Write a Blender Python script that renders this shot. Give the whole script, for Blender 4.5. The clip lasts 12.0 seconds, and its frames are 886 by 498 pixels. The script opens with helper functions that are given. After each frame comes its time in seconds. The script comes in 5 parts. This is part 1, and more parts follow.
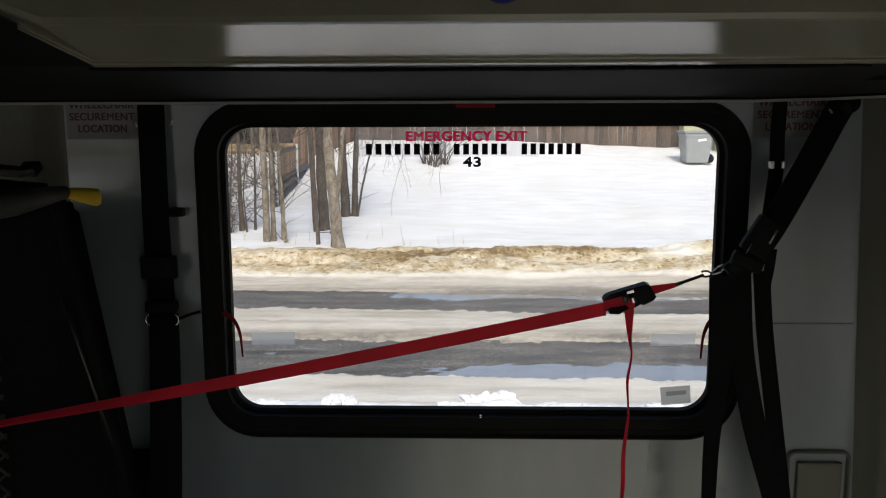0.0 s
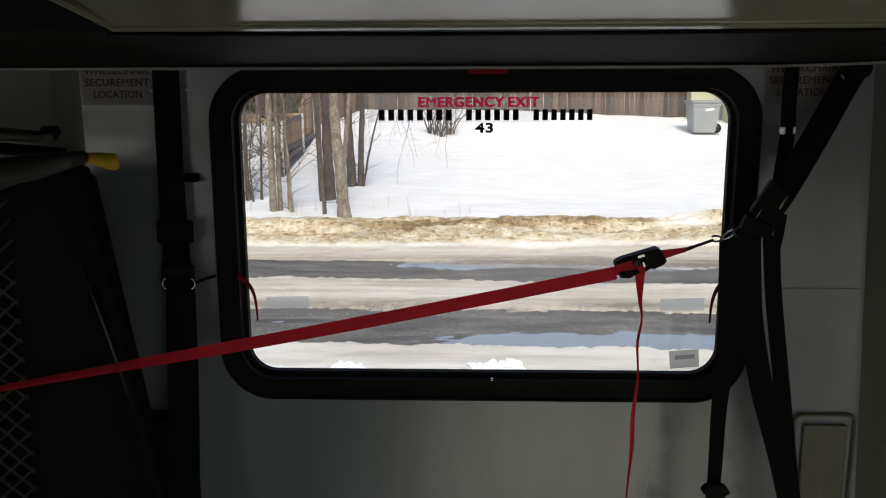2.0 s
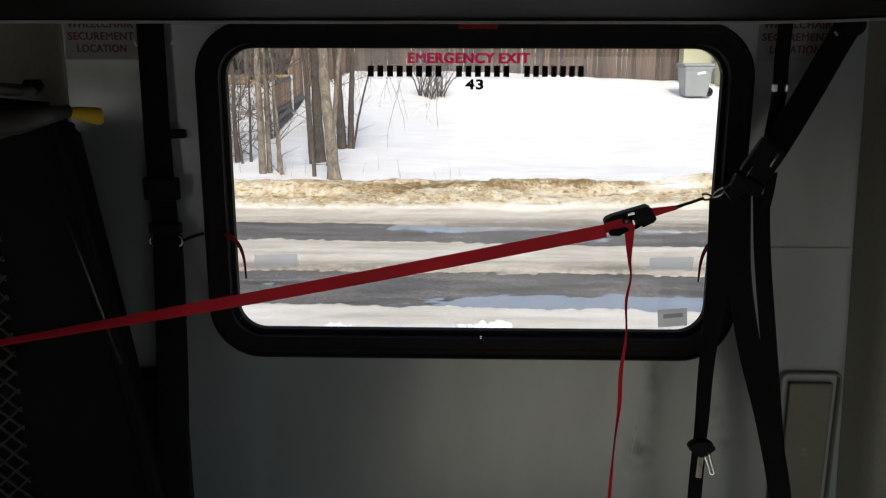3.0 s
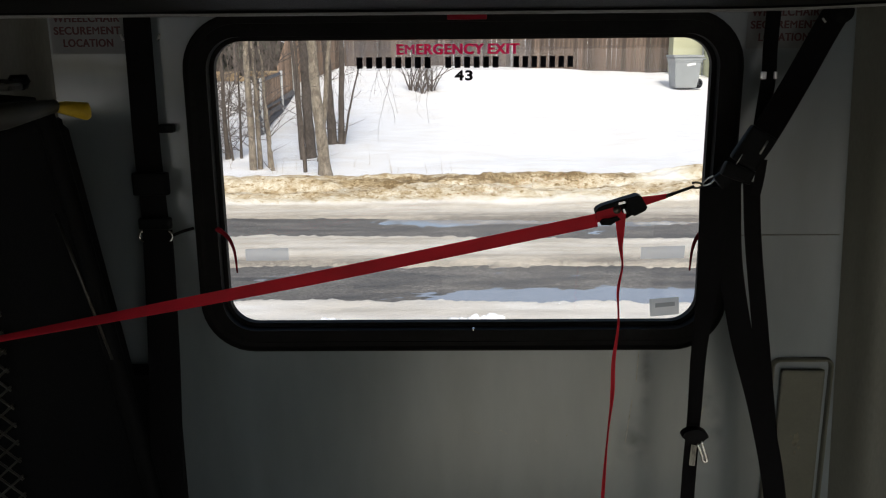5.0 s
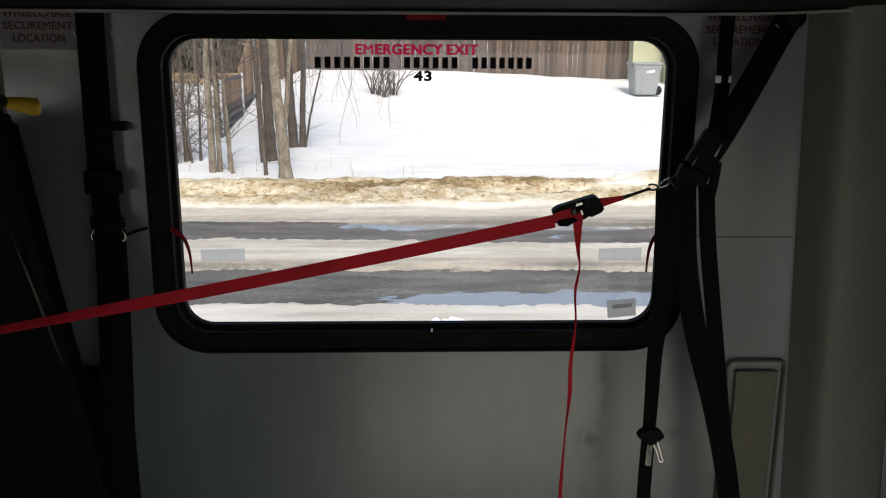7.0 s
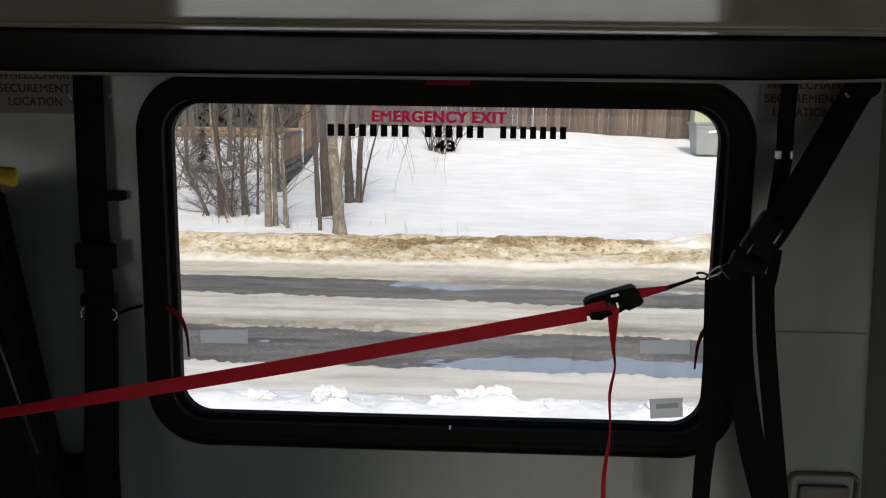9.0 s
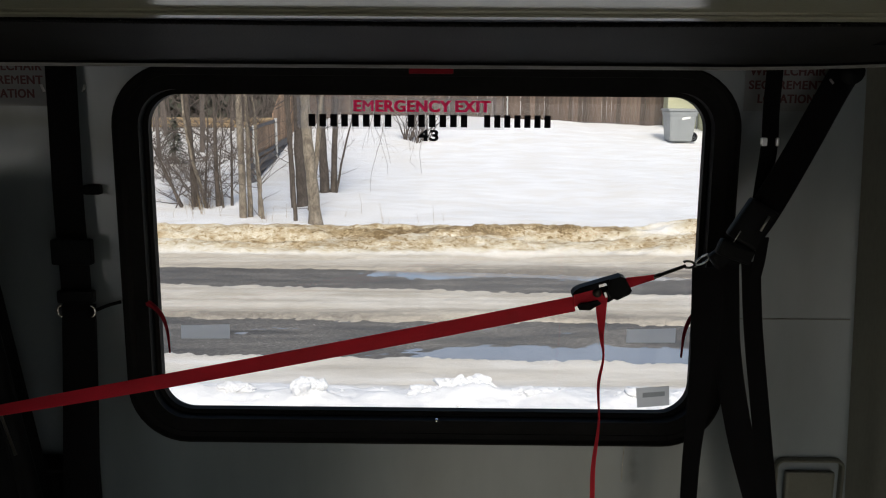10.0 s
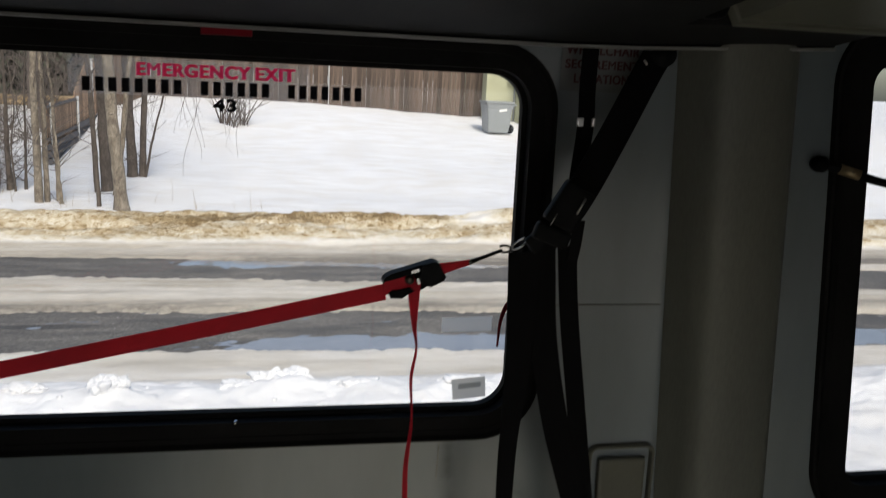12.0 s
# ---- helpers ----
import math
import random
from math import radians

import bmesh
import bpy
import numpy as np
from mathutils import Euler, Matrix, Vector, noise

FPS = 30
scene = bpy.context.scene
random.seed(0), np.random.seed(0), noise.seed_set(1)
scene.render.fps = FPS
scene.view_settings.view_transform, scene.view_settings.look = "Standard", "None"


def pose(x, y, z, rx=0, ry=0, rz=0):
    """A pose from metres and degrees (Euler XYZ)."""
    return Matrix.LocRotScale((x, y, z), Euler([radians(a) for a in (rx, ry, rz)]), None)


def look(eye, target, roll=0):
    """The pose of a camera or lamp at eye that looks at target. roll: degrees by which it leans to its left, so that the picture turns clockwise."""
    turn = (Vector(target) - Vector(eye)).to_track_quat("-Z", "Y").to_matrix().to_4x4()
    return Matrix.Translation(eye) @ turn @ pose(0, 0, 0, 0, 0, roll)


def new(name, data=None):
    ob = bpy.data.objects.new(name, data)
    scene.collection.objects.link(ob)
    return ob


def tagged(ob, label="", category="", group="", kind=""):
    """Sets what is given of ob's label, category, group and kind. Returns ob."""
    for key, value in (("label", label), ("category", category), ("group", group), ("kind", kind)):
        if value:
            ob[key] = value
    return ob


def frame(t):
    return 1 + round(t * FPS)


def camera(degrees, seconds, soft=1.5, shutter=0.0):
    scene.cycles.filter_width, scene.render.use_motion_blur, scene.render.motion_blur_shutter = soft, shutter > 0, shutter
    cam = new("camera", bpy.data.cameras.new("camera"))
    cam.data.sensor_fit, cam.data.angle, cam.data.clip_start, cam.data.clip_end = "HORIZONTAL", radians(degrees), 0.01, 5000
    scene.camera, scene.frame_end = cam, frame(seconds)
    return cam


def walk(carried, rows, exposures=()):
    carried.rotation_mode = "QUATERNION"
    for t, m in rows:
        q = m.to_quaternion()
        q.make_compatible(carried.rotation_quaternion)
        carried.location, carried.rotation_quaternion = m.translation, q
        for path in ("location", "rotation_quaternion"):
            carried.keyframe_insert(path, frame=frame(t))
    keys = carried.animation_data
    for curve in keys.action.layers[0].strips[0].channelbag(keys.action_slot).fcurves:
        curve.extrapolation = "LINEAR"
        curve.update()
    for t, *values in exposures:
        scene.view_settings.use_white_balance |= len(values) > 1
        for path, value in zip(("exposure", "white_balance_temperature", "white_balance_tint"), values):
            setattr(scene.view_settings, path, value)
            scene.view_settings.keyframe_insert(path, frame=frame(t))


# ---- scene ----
cam = camera(54.9, 12.0, soft=1.1, shutter=0.3)

PATH = [
    (0, (-0.014, -1.886, 1.49), (-0.069, 0.088, 1.174), -0.2),
    (0.5, (-0.029, -1.895, 1.482), (-0.064, 0.075, 1.137), -0.5),
    (1, (-0.036, -1.895, 1.479), (-0.084, 0.07, 1.111), -0.5),
    (1.5, (-0.036, -1.9, 1.478), (-0.088, 0.063, 1.1), -0.8),
    (2, (-0.029, -1.909, 1.482), (-0.096, 0.052, 1.098), -0.2),
    (2.5, (-0.025, -1.915, 1.478), (-0.083, 0.044, 1.078), 0.3),
    (3, (-0.027, -1.904, 1.468), (-0.071, 0.04, 1.001), 0.1),
    (3.2, (-0.027, -1.921, 1.469), (-0.080, 0.017, 0.980), 0.0),
    (4.8, (-0.027, -1.906, 1.465), (-0.068, 0.033, 0.977), -0.5),
    (5, (-0.025, -1.903, 1.461), (-0.051, 0.038, 0.982), -0.5),
    (5.5, (-0.02, -1.907, 1.456), (-0.018, 0.035, 0.98), -0.5),
    (6, (-0.024, -1.912, 1.454), (-0.005, 0.03, 0.976), -0.5),
    (6.5, (-0.019, -1.911, 1.452), (0.024, 0.03, 0.971), -0.3),
    (7, (-0.017, -1.899, 1.452), (0.046, 0.044, 0.983), 0.3),
    (7.5, (0.007, -1.835, 1.447), (0.019, 0.113, 0.995), 0.4),
    (7.7, (0.022, -1.806, 1.450), (-0.005, 0.145, 1.015), 0.6),
    (9.3, (0.061, -1.690, 1.475), (-0.013, 0.279, 1.135), 0.8),
    (9.5, (0.057, -1.686, 1.476), (0.002, 0.283, 1.126), 0.6),
    (10, (0.042, -1.679, 1.473), (0.026, 0.286, 1.103), 0.4),
    (10.5, (0.037, -1.682, 1.474), (0.046, 0.284, 1.109), 0.5),
    (11, (0.014, -1.682, 1.468), (0.1, 0.277, 1.074), 1.3),
    (11.3, (-0.021, -1.667, 1.451), (0.158, 0.275, 1.010), 1.5),
    (11.5, (-0.02, -1.64, 1.437), (0.264, 0.275, 0.936), 1.0),
    (11.6, (-0.010, -1.625, 1.432), (0.326, 0.278, 0.918), 1.4),
    (11.8, (0.032, -1.591, 1.439), (0.415, 0.316, 0.976), 2.1),
    (12, (0.078, -1.555, 1.441), (0.475, 0.367, 1.056), 2.7),
]
walk(cam, [(t, look(eye, target, roll)) for t, eye, target, roll in PATH],
     exposures=[(0, 0.32, 6800, 13), (2.5, 0.42, 6800, 13), (4.0, 0.44, 6800, 13), (7.0, 0.47, 6800, 13), (9.5, 0.24, 6800, 13), (10.8, 0.25, 6800, 13), (11.5, 0.27, 6800, 13), (12, 0.18, 6800, 13)])

# ---- light ----
SUN_EL, SUN_X, SUN_Y = radians(45), 0.12, -0.99
world = bpy.data.worlds.new("sky_world")
scene.world = world
world.use_nodes = True
wn = world.node_tree.nodes
sky = wn.new("ShaderNodeTexSky")
sky.sky_type = "NISHITA"
sky.sun_disc = False
sky.sun_elevation = SUN_EL
sky.sun_rotation = math.atan2(SUN_X, SUN_Y)
sky.air_density, sky.dust_density, sky.ozone_density = 1.0, 2.5, 1.0
wn["Background"].inputs["Strength"].default_value = 0.15
world.node_tree.links.new(sky.outputs[0], wn["Background"].inputs["Color"])
sun = new("sun", bpy.data.lights.new("sun", "SUN"))
sun.data.energy, sun.data.angle, sun.data.color = 2.35, radians(12.0), (1.0, 0.965, 0.91)
sun.matrix_world = look((SUN_X * 20, SUN_Y * 20, 20 * math.tan(SUN_EL)), (0, 0, 0))


# ---- materials ----
def mat(name, color, rough=0.6, metal=0.0, spread=0.12, scale=6.0, bump=0.0, bump_scale=80.0, spec=0.5, vary=0.0, coat=0.0, stretch=(1, 1, 1)):
    """A node material: a base colour broken up at two scales, roughness variation and fine relief."""
    m = bpy.data.materials.new(name)
    m.use_nodes = True
    nt = m.node_tree
    n, l = nt.nodes, nt.links
    b = n["Principled BSDF"]
    b.inputs["Metallic"].default_value = metal
    b.inputs["Specular IOR Level"].default_value = spec
    b.inputs["Coat Weight"].default_value = coat
    tc = n.new("ShaderNodeTexCoord")
    mp = n.new("ShaderNodeMapping")
    mp.inputs["Scale"].default_value = stretch
    l.new(tc.outputs["Object"], mp.inputs["Vector"])
    big = n.new("ShaderNodeTexNoise")
    big.inputs["Scale"].default_value, big.inputs["Detail"].default_value = scale, 6
    fine = n.new("ShaderNodeTexNoise")
    fine.inputs["Scale"].default_value, fine.inputs["Detail"].default_value = bump_scale, 4
    l.new(mp.outputs[0], big.inputs["Vector"])
    l.new(mp.outputs[0], fine.inputs["Vector"])
    add = n.new("ShaderNodeMath")
    add.operation = "MULTIPLY_ADD"
    add.inputs[1].default_value = 0.4
    l.new(fine.outputs["Fac"], add.inputs[0])
    l.new(big.outputs["Fac"], add.inputs[2])
    ramp = n.new("ShaderNodeMapRange")
    ramp.inputs["From Min"].default_value, ramp.inputs["From Max"].default_value = 0.45, 0.95
    ramp.inputs["To Min"].default_value, ramp.inputs["To Max"].default_value = 1 - spread, 1 + spread
    l.new(add.outputs[0], ramp.inputs["Value"])
    last = ramp.outputs[0]
    if vary:
        info = n.new("ShaderNodeObjectInfo")
        vr = n.new("ShaderNodeMapRange")
        vr.inputs["To Min"].default_value, vr.inputs["To Max"].default_value = 1 - vary, 1 + vary
        l.new(info.outputs["Random"], vr.inputs["Value"])
        mul = n.new("ShaderNodeMath")
        mul.operation = "MULTIPLY"
        l.new(last, mul.inputs[0])
        l.new(vr.outputs[0], mul.inputs[1])
        last = mul.outputs[0]
    mix = n.new("ShaderNodeVectorMath")
    mix.operation = "SCALE"
    mix.inputs[0].default_value = color
    l.new(last, mix.inputs["Scale"])
    l.new(mix.outputs[0], b.inputs["Base Color"])
    rr = n.new("ShaderNodeMapRange")
    rr.inputs["To Min"].default_value, rr.inputs["To Max"].default_value = max(0.02, rough * 0.8), min(1, rough * 1.2)
    l.new(big.outputs["Fac"], rr.inputs["Value"])
    l.new(rr.outputs[0], b.inputs["Roughness"])
    if bump:
        bp = n.new("ShaderNodeBump")
        bp.inputs["Strength"].default_value, bp.inputs["Distance"].default_value = 1.0, bump
        l.new(fine.outputs["Fac"], bp.inputs["Height"])
        l.new(bp.outputs[0], b.inputs["Normal"])
    return m


def bark_mat(name, pale, dark):
    """Bark: long fissures up the trunk, blotches, and short dark scars across."""
    m = bpy.data.materials.new(name)
    m.use_nodes = True
    n, l = m.node_tree.nodes, m.node_tree.links
    b = n["Principled BSDF"]
    b.inputs["Roughness"].default_value = 0.9
    tc = n.new("ShaderNodeTexCoord")

    def tex(scale, detail, stretch):
        mp, t = n.new("ShaderNodeMapping"), n.new("ShaderNodeTexNoise")
        mp.inputs["Scale"].default_value = stretch
        t.inputs["Scale"].default_value, t.inputs["Detail"].default_value, t.inputs["Roughness"].default_value = scale, detail, 0.7
        l.new(tc.outputs["Object"], mp.inputs["Vector"])
        l.new(mp.outputs[0], t.inputs["Vector"])
        return t.outputs["Fac"]

    fissure, blotch, scar = tex(26, 6, (1, 1, 0.45)), tex(8, 6, (1, 1, 0.7)), tex(12, 5, (0.8, 0.8, 1.8))

    def remap(v, lo, hi):
        q = n.new("ShaderNodeMapRange")
        q.inputs["From Min"].default_value, q.inputs["From Max"].default_value = lo, hi
        l.new(v, q.inputs["Value"])
        return q.outputs[0]

    def both(a, c, op):
        q = n.new("ShaderNodeMath")
        q.operation = op
        l.new(a, q.inputs[0])
        l.new(c, q.inputs[1])
        return q.outputs[0]

    f = both(remap(fissure, 0.30, 0.60), remap(blotch, 0.30, 0.62), "MULTIPLY")
    f = both(f, remap(scar, 0.33, 0.40), "MULTIPLY")
    mx = n.new("ShaderNodeMix")
    mx.data_type = "RGBA"
    l.new(f, mx.inputs["Factor"])
    mx.inputs["A"].default_value = (*dark, 1)
    mx.inputs["B"].default_value = (*pale, 1)
    l.new(mx.outputs["Result"], b.inputs["Base Color"])
    bp = n.new("ShaderNodeBump")
    bp.inputs["Strength"].default_value, bp.inputs["Distance"].default_value = 1.0, 0.02
    l.new(fissure, bp.inputs["Height"])
    l.new(bp.outputs[0], b.inputs["Normal"])
    return m


def film_mat(name, color, cover, through_light=0.5):
    """A thin printed film: part clear, part diffuse and translucent."""
    m = bpy.data.materials.new(name)
    m.use_nodes = True
    n, l = m.node_tree.nodes, m.node_tree.links
    n.remove(n["Principled BSDF"])
    d, tl, tr = n.new("ShaderNodeBsdfDiffuse"), n.new("ShaderNodeBsdfTranslucent"), n.new("ShaderNodeBsdfTransparent")
    d.inputs["Color"].default_value = tl.inputs["Color"].default_value = (*color, 1)
    a, c = n.new("ShaderNodeMixShader"), n.new("ShaderNodeMixShader")
    a.inputs[0].default_value, c.inputs[0].default_value = through_light, cover
    l.new(d.outputs[0], a.inputs[1])
    l.new(tl.outputs[0], a.inputs[2])
    l.new(tr.outputs[0], c.inputs[1])
    l.new(a.outputs[0], c.inputs[2])
    l.new(c.outputs[0], n["Material Output"].inputs["Surface"])
    return m


def glass_mat():
    """Flat vehicle glass: clear, with a fresnel gloss."""
    m = bpy.data.materials.new("window_glass")
    m.use_nodes = True
    n, l = m.node_tree.nodes, m.node_tree.links
    n.remove(n["Principled BSDF"])
    g, t, f, x = n.new("ShaderNodeBsdfGlossy"), n.new("ShaderNodeBsdfTransparent"), n.new("ShaderNodeFresnel"), n.new("ShaderNodeMixShader")
    g.inputs["Roughness"].default_value = 0.02
    t.inputs["Color"].default_value = (0.93, 0.95, 0.94, 1)
    f.inputs["IOR"].default_value = 1.35
    l.new(f.outputs[0], x.inputs[0])
    l.new(t.outputs[0], x.inputs[1])
    l.new(g.outputs[0], x.inputs[2])
    l.new(x.outputs[0], n["Material Output"].inputs["Surface"])
    return m


def snow_mat():
    """Snow whose dirt follows the ground's own dirt layer: streaks along the road, grit, crust relief."""
    m = bpy.data.materials.new("snow")
    m.use_nodes = True
    n, l = m.node_tree.nodes, m.node_tree.links
    b = n["Principled BSDF"]
    b.inputs["Roughness"].default_value = 0.7
    b.inputs["Specular IOR Level"].default_value = 0.3
    tc, dirt, brown = n.new("ShaderNodeTexCoord"), n.new("ShaderNodeAttribute"), n.new("ShaderNodeAttribute")
    dirt.attribute_name, brown.attribute_name = "dirt", "brown"

    def noise_tex(scale, detail, rough, stretch):
        mp, t = n.new("ShaderNodeMapping"), n.new("ShaderNodeTexNoise")
        mp.inputs["Scale"].default_value = stretch
        t.inputs["Scale"].default_value, t.inputs["Detail"].default_value, t.inputs["Roughness"].default_value = scale, detail, rough
        l.new(tc.outputs["Object"], mp.inputs["Vector"])
        l.new(mp.outputs[0], t.inputs["Vector"])
        return t.outputs["Fac"]

    def calc(op, a, c, d=None):
        q = n.new("ShaderNodeMath")
        q.operation = op
        for i, v in enumerate((a, c, d)):
            if v is None:
                continue
            if isinstance(v, (int, float)):
                q.inputs[i].default_value = v
            else:
                l.new(v, q.inputs[i])
        return q.outputs[0]

    streak = noise_tex(2.4, 7, 0.6, (0.22, 3.2, 1.5))
    clump = noise_tex(5.0, 8, 0.70, (1.0, 1.3, 1.3))
    grit = noise_tex(26, 6, 0.7, (1, 1, 1))
    crust = noise_tex(9, 6, 0.55, (1, 1.4, 1))
    wob = calc("MULTIPLY_ADD", streak, 1.5, calc("MULTIPLY_ADD", grit, 0.7, -0.75))
    melt = noise_tex(2.2, 6, 0.6, (0.6, 1.6, 1))
    thaw = n.new("ShaderNodeMapRange")
    thaw.inputs["From Min"].default_value, thaw.inputs["From Max"].default_value = 0.40, 0.62
    thaw.inputs["To Min"].default_value, thaw.inputs["To Max"].default_value = 0.13, 0.0
    l.new(melt, thaw.inputs["Value"])
    grey = calc("ADD", thaw.outputs[0], calc("MULTIPLY", dirt.outputs["Fac"], calc("MULTIPLY_ADD", wob, 0.9, 0.75)))
    cg = n.new("ShaderNodeValToRGB")
    e = cg.color_ramp.elements
    e[0].position, e[0].color = 0.0, (0.88, 0.88, 0.885, 1)
    e[1].position, e[1].color = 1.0, (0.20, 0.18, 0.155, 1)
    for p, c in ((0.10, (0.80, 0.80, 0.81, 1)), (0.3, (0.70, 0.66, 0.60, 1)), (0.6, (0.48, 0.435, 0.365, 1))):
        k = e.new(p)
        k.color = c
    l.new(grey, cg.inputs[0])
    cl = calc("MULTIPLY_ADD", clump, 3.0, calc("MULTIPLY_ADD", grit, 1.3, -1.75))
    pits = n.new("ShaderNodeMapRange")
    pits.inputs["From Min"].default_value, pits.inputs["From Max"].default_value = 0.54, 0.66
    pits.inputs["To Max"].default_value = 1.0
    l.new(noise_tex(15, 5, 0.65, (0.8, 1.2, 1.2)), pits.inputs["Value"])
    br = calc("MULTIPLY", brown.outputs["Fac"], calc("ADD", pits.outputs[0], calc("MULTIPLY_ADD", cl, 1.0, 0.50)))
    cb = n.new("ShaderNodeValToRGB")
    e = cb.color_ramp.elements
    e[0].position, e[0].color = 0.05, (0.76, 0.74, 0.70, 1)
    e[1].position, e[1].color = 1.0, (0.17, 0.115, 0.055, 1)
    for p, c in ((0.3, (0.60, 0.535, 0.41, 1)), (0.6, (0.37, 0.28, 0.16, 1))):
        k = e.new(p)
        k.color = c
    l.new(br, cb.inputs[0])
    mx = n.new("ShaderNodeMix")
    mx.data_type = "RGBA"
    sel = n.new("ShaderNodeMapRange")
    sel.inputs["From Min"].default_value, sel.inputs["From Max"].default_value = 0.02, 0.2
    l.new(brown.outputs["Fac"], sel.inputs["Value"])
    l.new(sel.outputs[0], mx.inputs["Factor"])
    l.new(cg.outputs[0], mx.inputs["A"])
    l.new(cb.outputs[0], mx.inputs["B"])
    l.new(mx.outputs["Result"], b.inputs["Base Color"])
    bp, bq = n.new("ShaderNodeBump"), n.new("ShaderNodeBump")
    bp.inputs["Strength"].default_value, bp.inputs["Distance"].default_value = 0.6, 0.013
    bq.inputs["Strength"].default_value, bq.inputs["Distance"].default_value = 0.5, 0.012
    l.new(crust, bp.inputs["Height"])
    l.new(grit, bq.inputs["Height"])
    l.new(bp.outputs[0], bq.inputs["Normal"])
    l.new(bq.outputs[0], b.inputs["Normal"])
    return m


def asphalt_mat():
    """Wet winter asphalt: pale and dark aggregate, crumbs of ice, streaks along the road, damp gloss."""
    m = bpy.data.materials.new("asphalt")
    m.use_nodes = True
    n, l = m.node_tree.nodes, m.node_tree.links
    b = n["Principled BSDF"]
    tc, mp = n.new("ShaderNodeTexCoord"), n.new("ShaderNodeMapping")
    mp.inputs["Scale"].default_value = (0.6, 3.0, 1.0)
    l.new(tc.outputs["Object"], mp.inputs["Vector"])
    grit, streak, crumb = n.new("ShaderNodeTexNoise"), n.new("ShaderNodeTexNoise"), n.new("ShaderNodeTexVoronoi")
    grit.inputs["Scale"].default_value, grit.inputs["Detail"].default_value, grit.inputs["Roughness"].default_value = 42, 6, 0.75
    streak.inputs["Scale"].default_value, streak.inputs["Detail"].default_value = 2.2, 6
    crumb.inputs["Scale"].default_value = 17
    l.new(tc.outputs["Object"], grit.inputs["Vector"])
    l.new(mp.outputs[0], streak.inputs["Vector"])
    l.new(tc.outputs["Object"], crumb.inputs["Vector"])
    cr = n.new("ShaderNodeValToRGB")
    e = cr.color_ramp.elements
    e[0].position, e[0].color = 0.30, (0.066, 0.062, 0.058, 1)
    e[1].position, e[1].color = 0.74, (0.25, 0.235, 0.215, 1)
    k = e.new(0.5)
    k.color = (0.112, 0.104, 0.096, 1)
    l.new(grit.outputs["Fac"], cr.inputs[0])
    st = n.new("ShaderNodeMapRange")
    st.inputs["From Min"].default_value, st.inputs["From Max"].default_value = 0.3, 0.7
    st.inputs["To Min"].default_value, st.inputs["To Max"].default_value = 0.62, 1.45
    l.new(streak.outputs["Fac"], st.inputs["Value"])
    sc = n.new("ShaderNodeVectorMath")
    sc.operation = "SCALE"
    l.new(cr.outputs[0], sc.inputs[0])
    l.new(st.outputs[0], sc.inputs["Scale"])
    ice = n.new("ShaderNodeMapRange")
    ice.inputs["From Min"].default_value, ice.inputs["From Max"].default_value = 0.13, 0.06
    l.new(crumb.outputs["Distance"], ice.inputs["Value"])
    gate = n.new("ShaderNodeMapRange")
    gate.inputs["From Min"].default_value, gate.inputs["From Max"].default_value = 0.52, 0.68
    l.new(streak.outputs["Fac"], gate.inputs["Value"])
    both = n.new("ShaderNodeMath")
    both.operation = "MULTIPLY"
    l.new(ice.outputs[0], both.inputs[0])
    l.new(gate.outputs[0], both.inputs[1])
    mx = n.new("ShaderNodeMix")
    mx.data_type = "RGBA"
    l.new(both.outputs[0], mx.inputs["Factor"])
    l.new(sc.outputs[0], mx.inputs["A"])
    mx.inputs["B"].default_value = (0.62, 0.60, 0.57, 1)
    l.new(mx.outputs["Result"], b.inputs["Base Color"])
    rr = n.new("ShaderNodeMapRange")
    rr.inputs["From Min"].default_value, rr.inputs["From Max"].default_value = 0.35, 0.65
    rr.inputs["To Min"].default_value, rr.inputs["To Max"].default_value = 0.55, 0.9
    l.new(streak.outputs["Fac"], rr.inputs["Value"])
    l.new(rr.outputs[0], b.inputs["Roughness"])
    bp = n.new("ShaderNodeBump")
    bp.inputs["Strength"].default_value, bp.inputs["Distance"].default_value = 0.8, 0.005
    l.new(grit.outputs["Fac"], bp.inputs["Height"])
    l.new(bp.outputs[0], b.inputs["Normal"])
    return m


WALL = mat("wall_panel", (0.124, 0.152, 0.168), 0.31, spread=0.30, scale=1.9, spec=1.0, bump=0.0003, bump_scale=9, stretch=(1.9, 1.6, 0.5))
WALL.node_tree.nodes["Principled BSDF"].inputs["IOR"].default_value = 1.72
POST = mat("moulded_post", (0.146, 0.149, 0.130), 0.48, spread=0.22, scale=2.5, bump=0.0003, bump_scale=140, spec=0.35, stretch=(1.5, 1.5, 0.4))
COVER = mat("olive_grey_cover", (0.115, 0.115, 0.09), 0.5, spread=0.14, scale=9, bump=0.0004, bump_scale=160)
TRIM = mat("beige_panel", (0.22, 0.22, 0.17), 0.17, spread=0.08, scale=3, bump=0.0002, bump_scale=220, spec=0.6, coat=0.0)
DIM = mat("dark_grey_lining", (0.10, 0.10, 0.097), 0.7, spread=0.1, scale=3, bump=0.0006, bump_scale=200)
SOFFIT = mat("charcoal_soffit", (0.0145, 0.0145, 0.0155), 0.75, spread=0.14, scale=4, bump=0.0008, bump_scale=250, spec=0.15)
# The floor is unseen; its pale tone bounces sunlight onto the lower wall.
FLOOR = mat("rubber_floor", (0.60, 0.605, 0.50), 0.6, spread=0.25, scale=5, bump=0.001, bump_scale=200)
RUBBER = mat("black_frame", (0.0110, 0.0107, 0.0110), 0.55, spread=0.3, scale=9, bump=0.0005, bump_scale=90, spec=0.05)
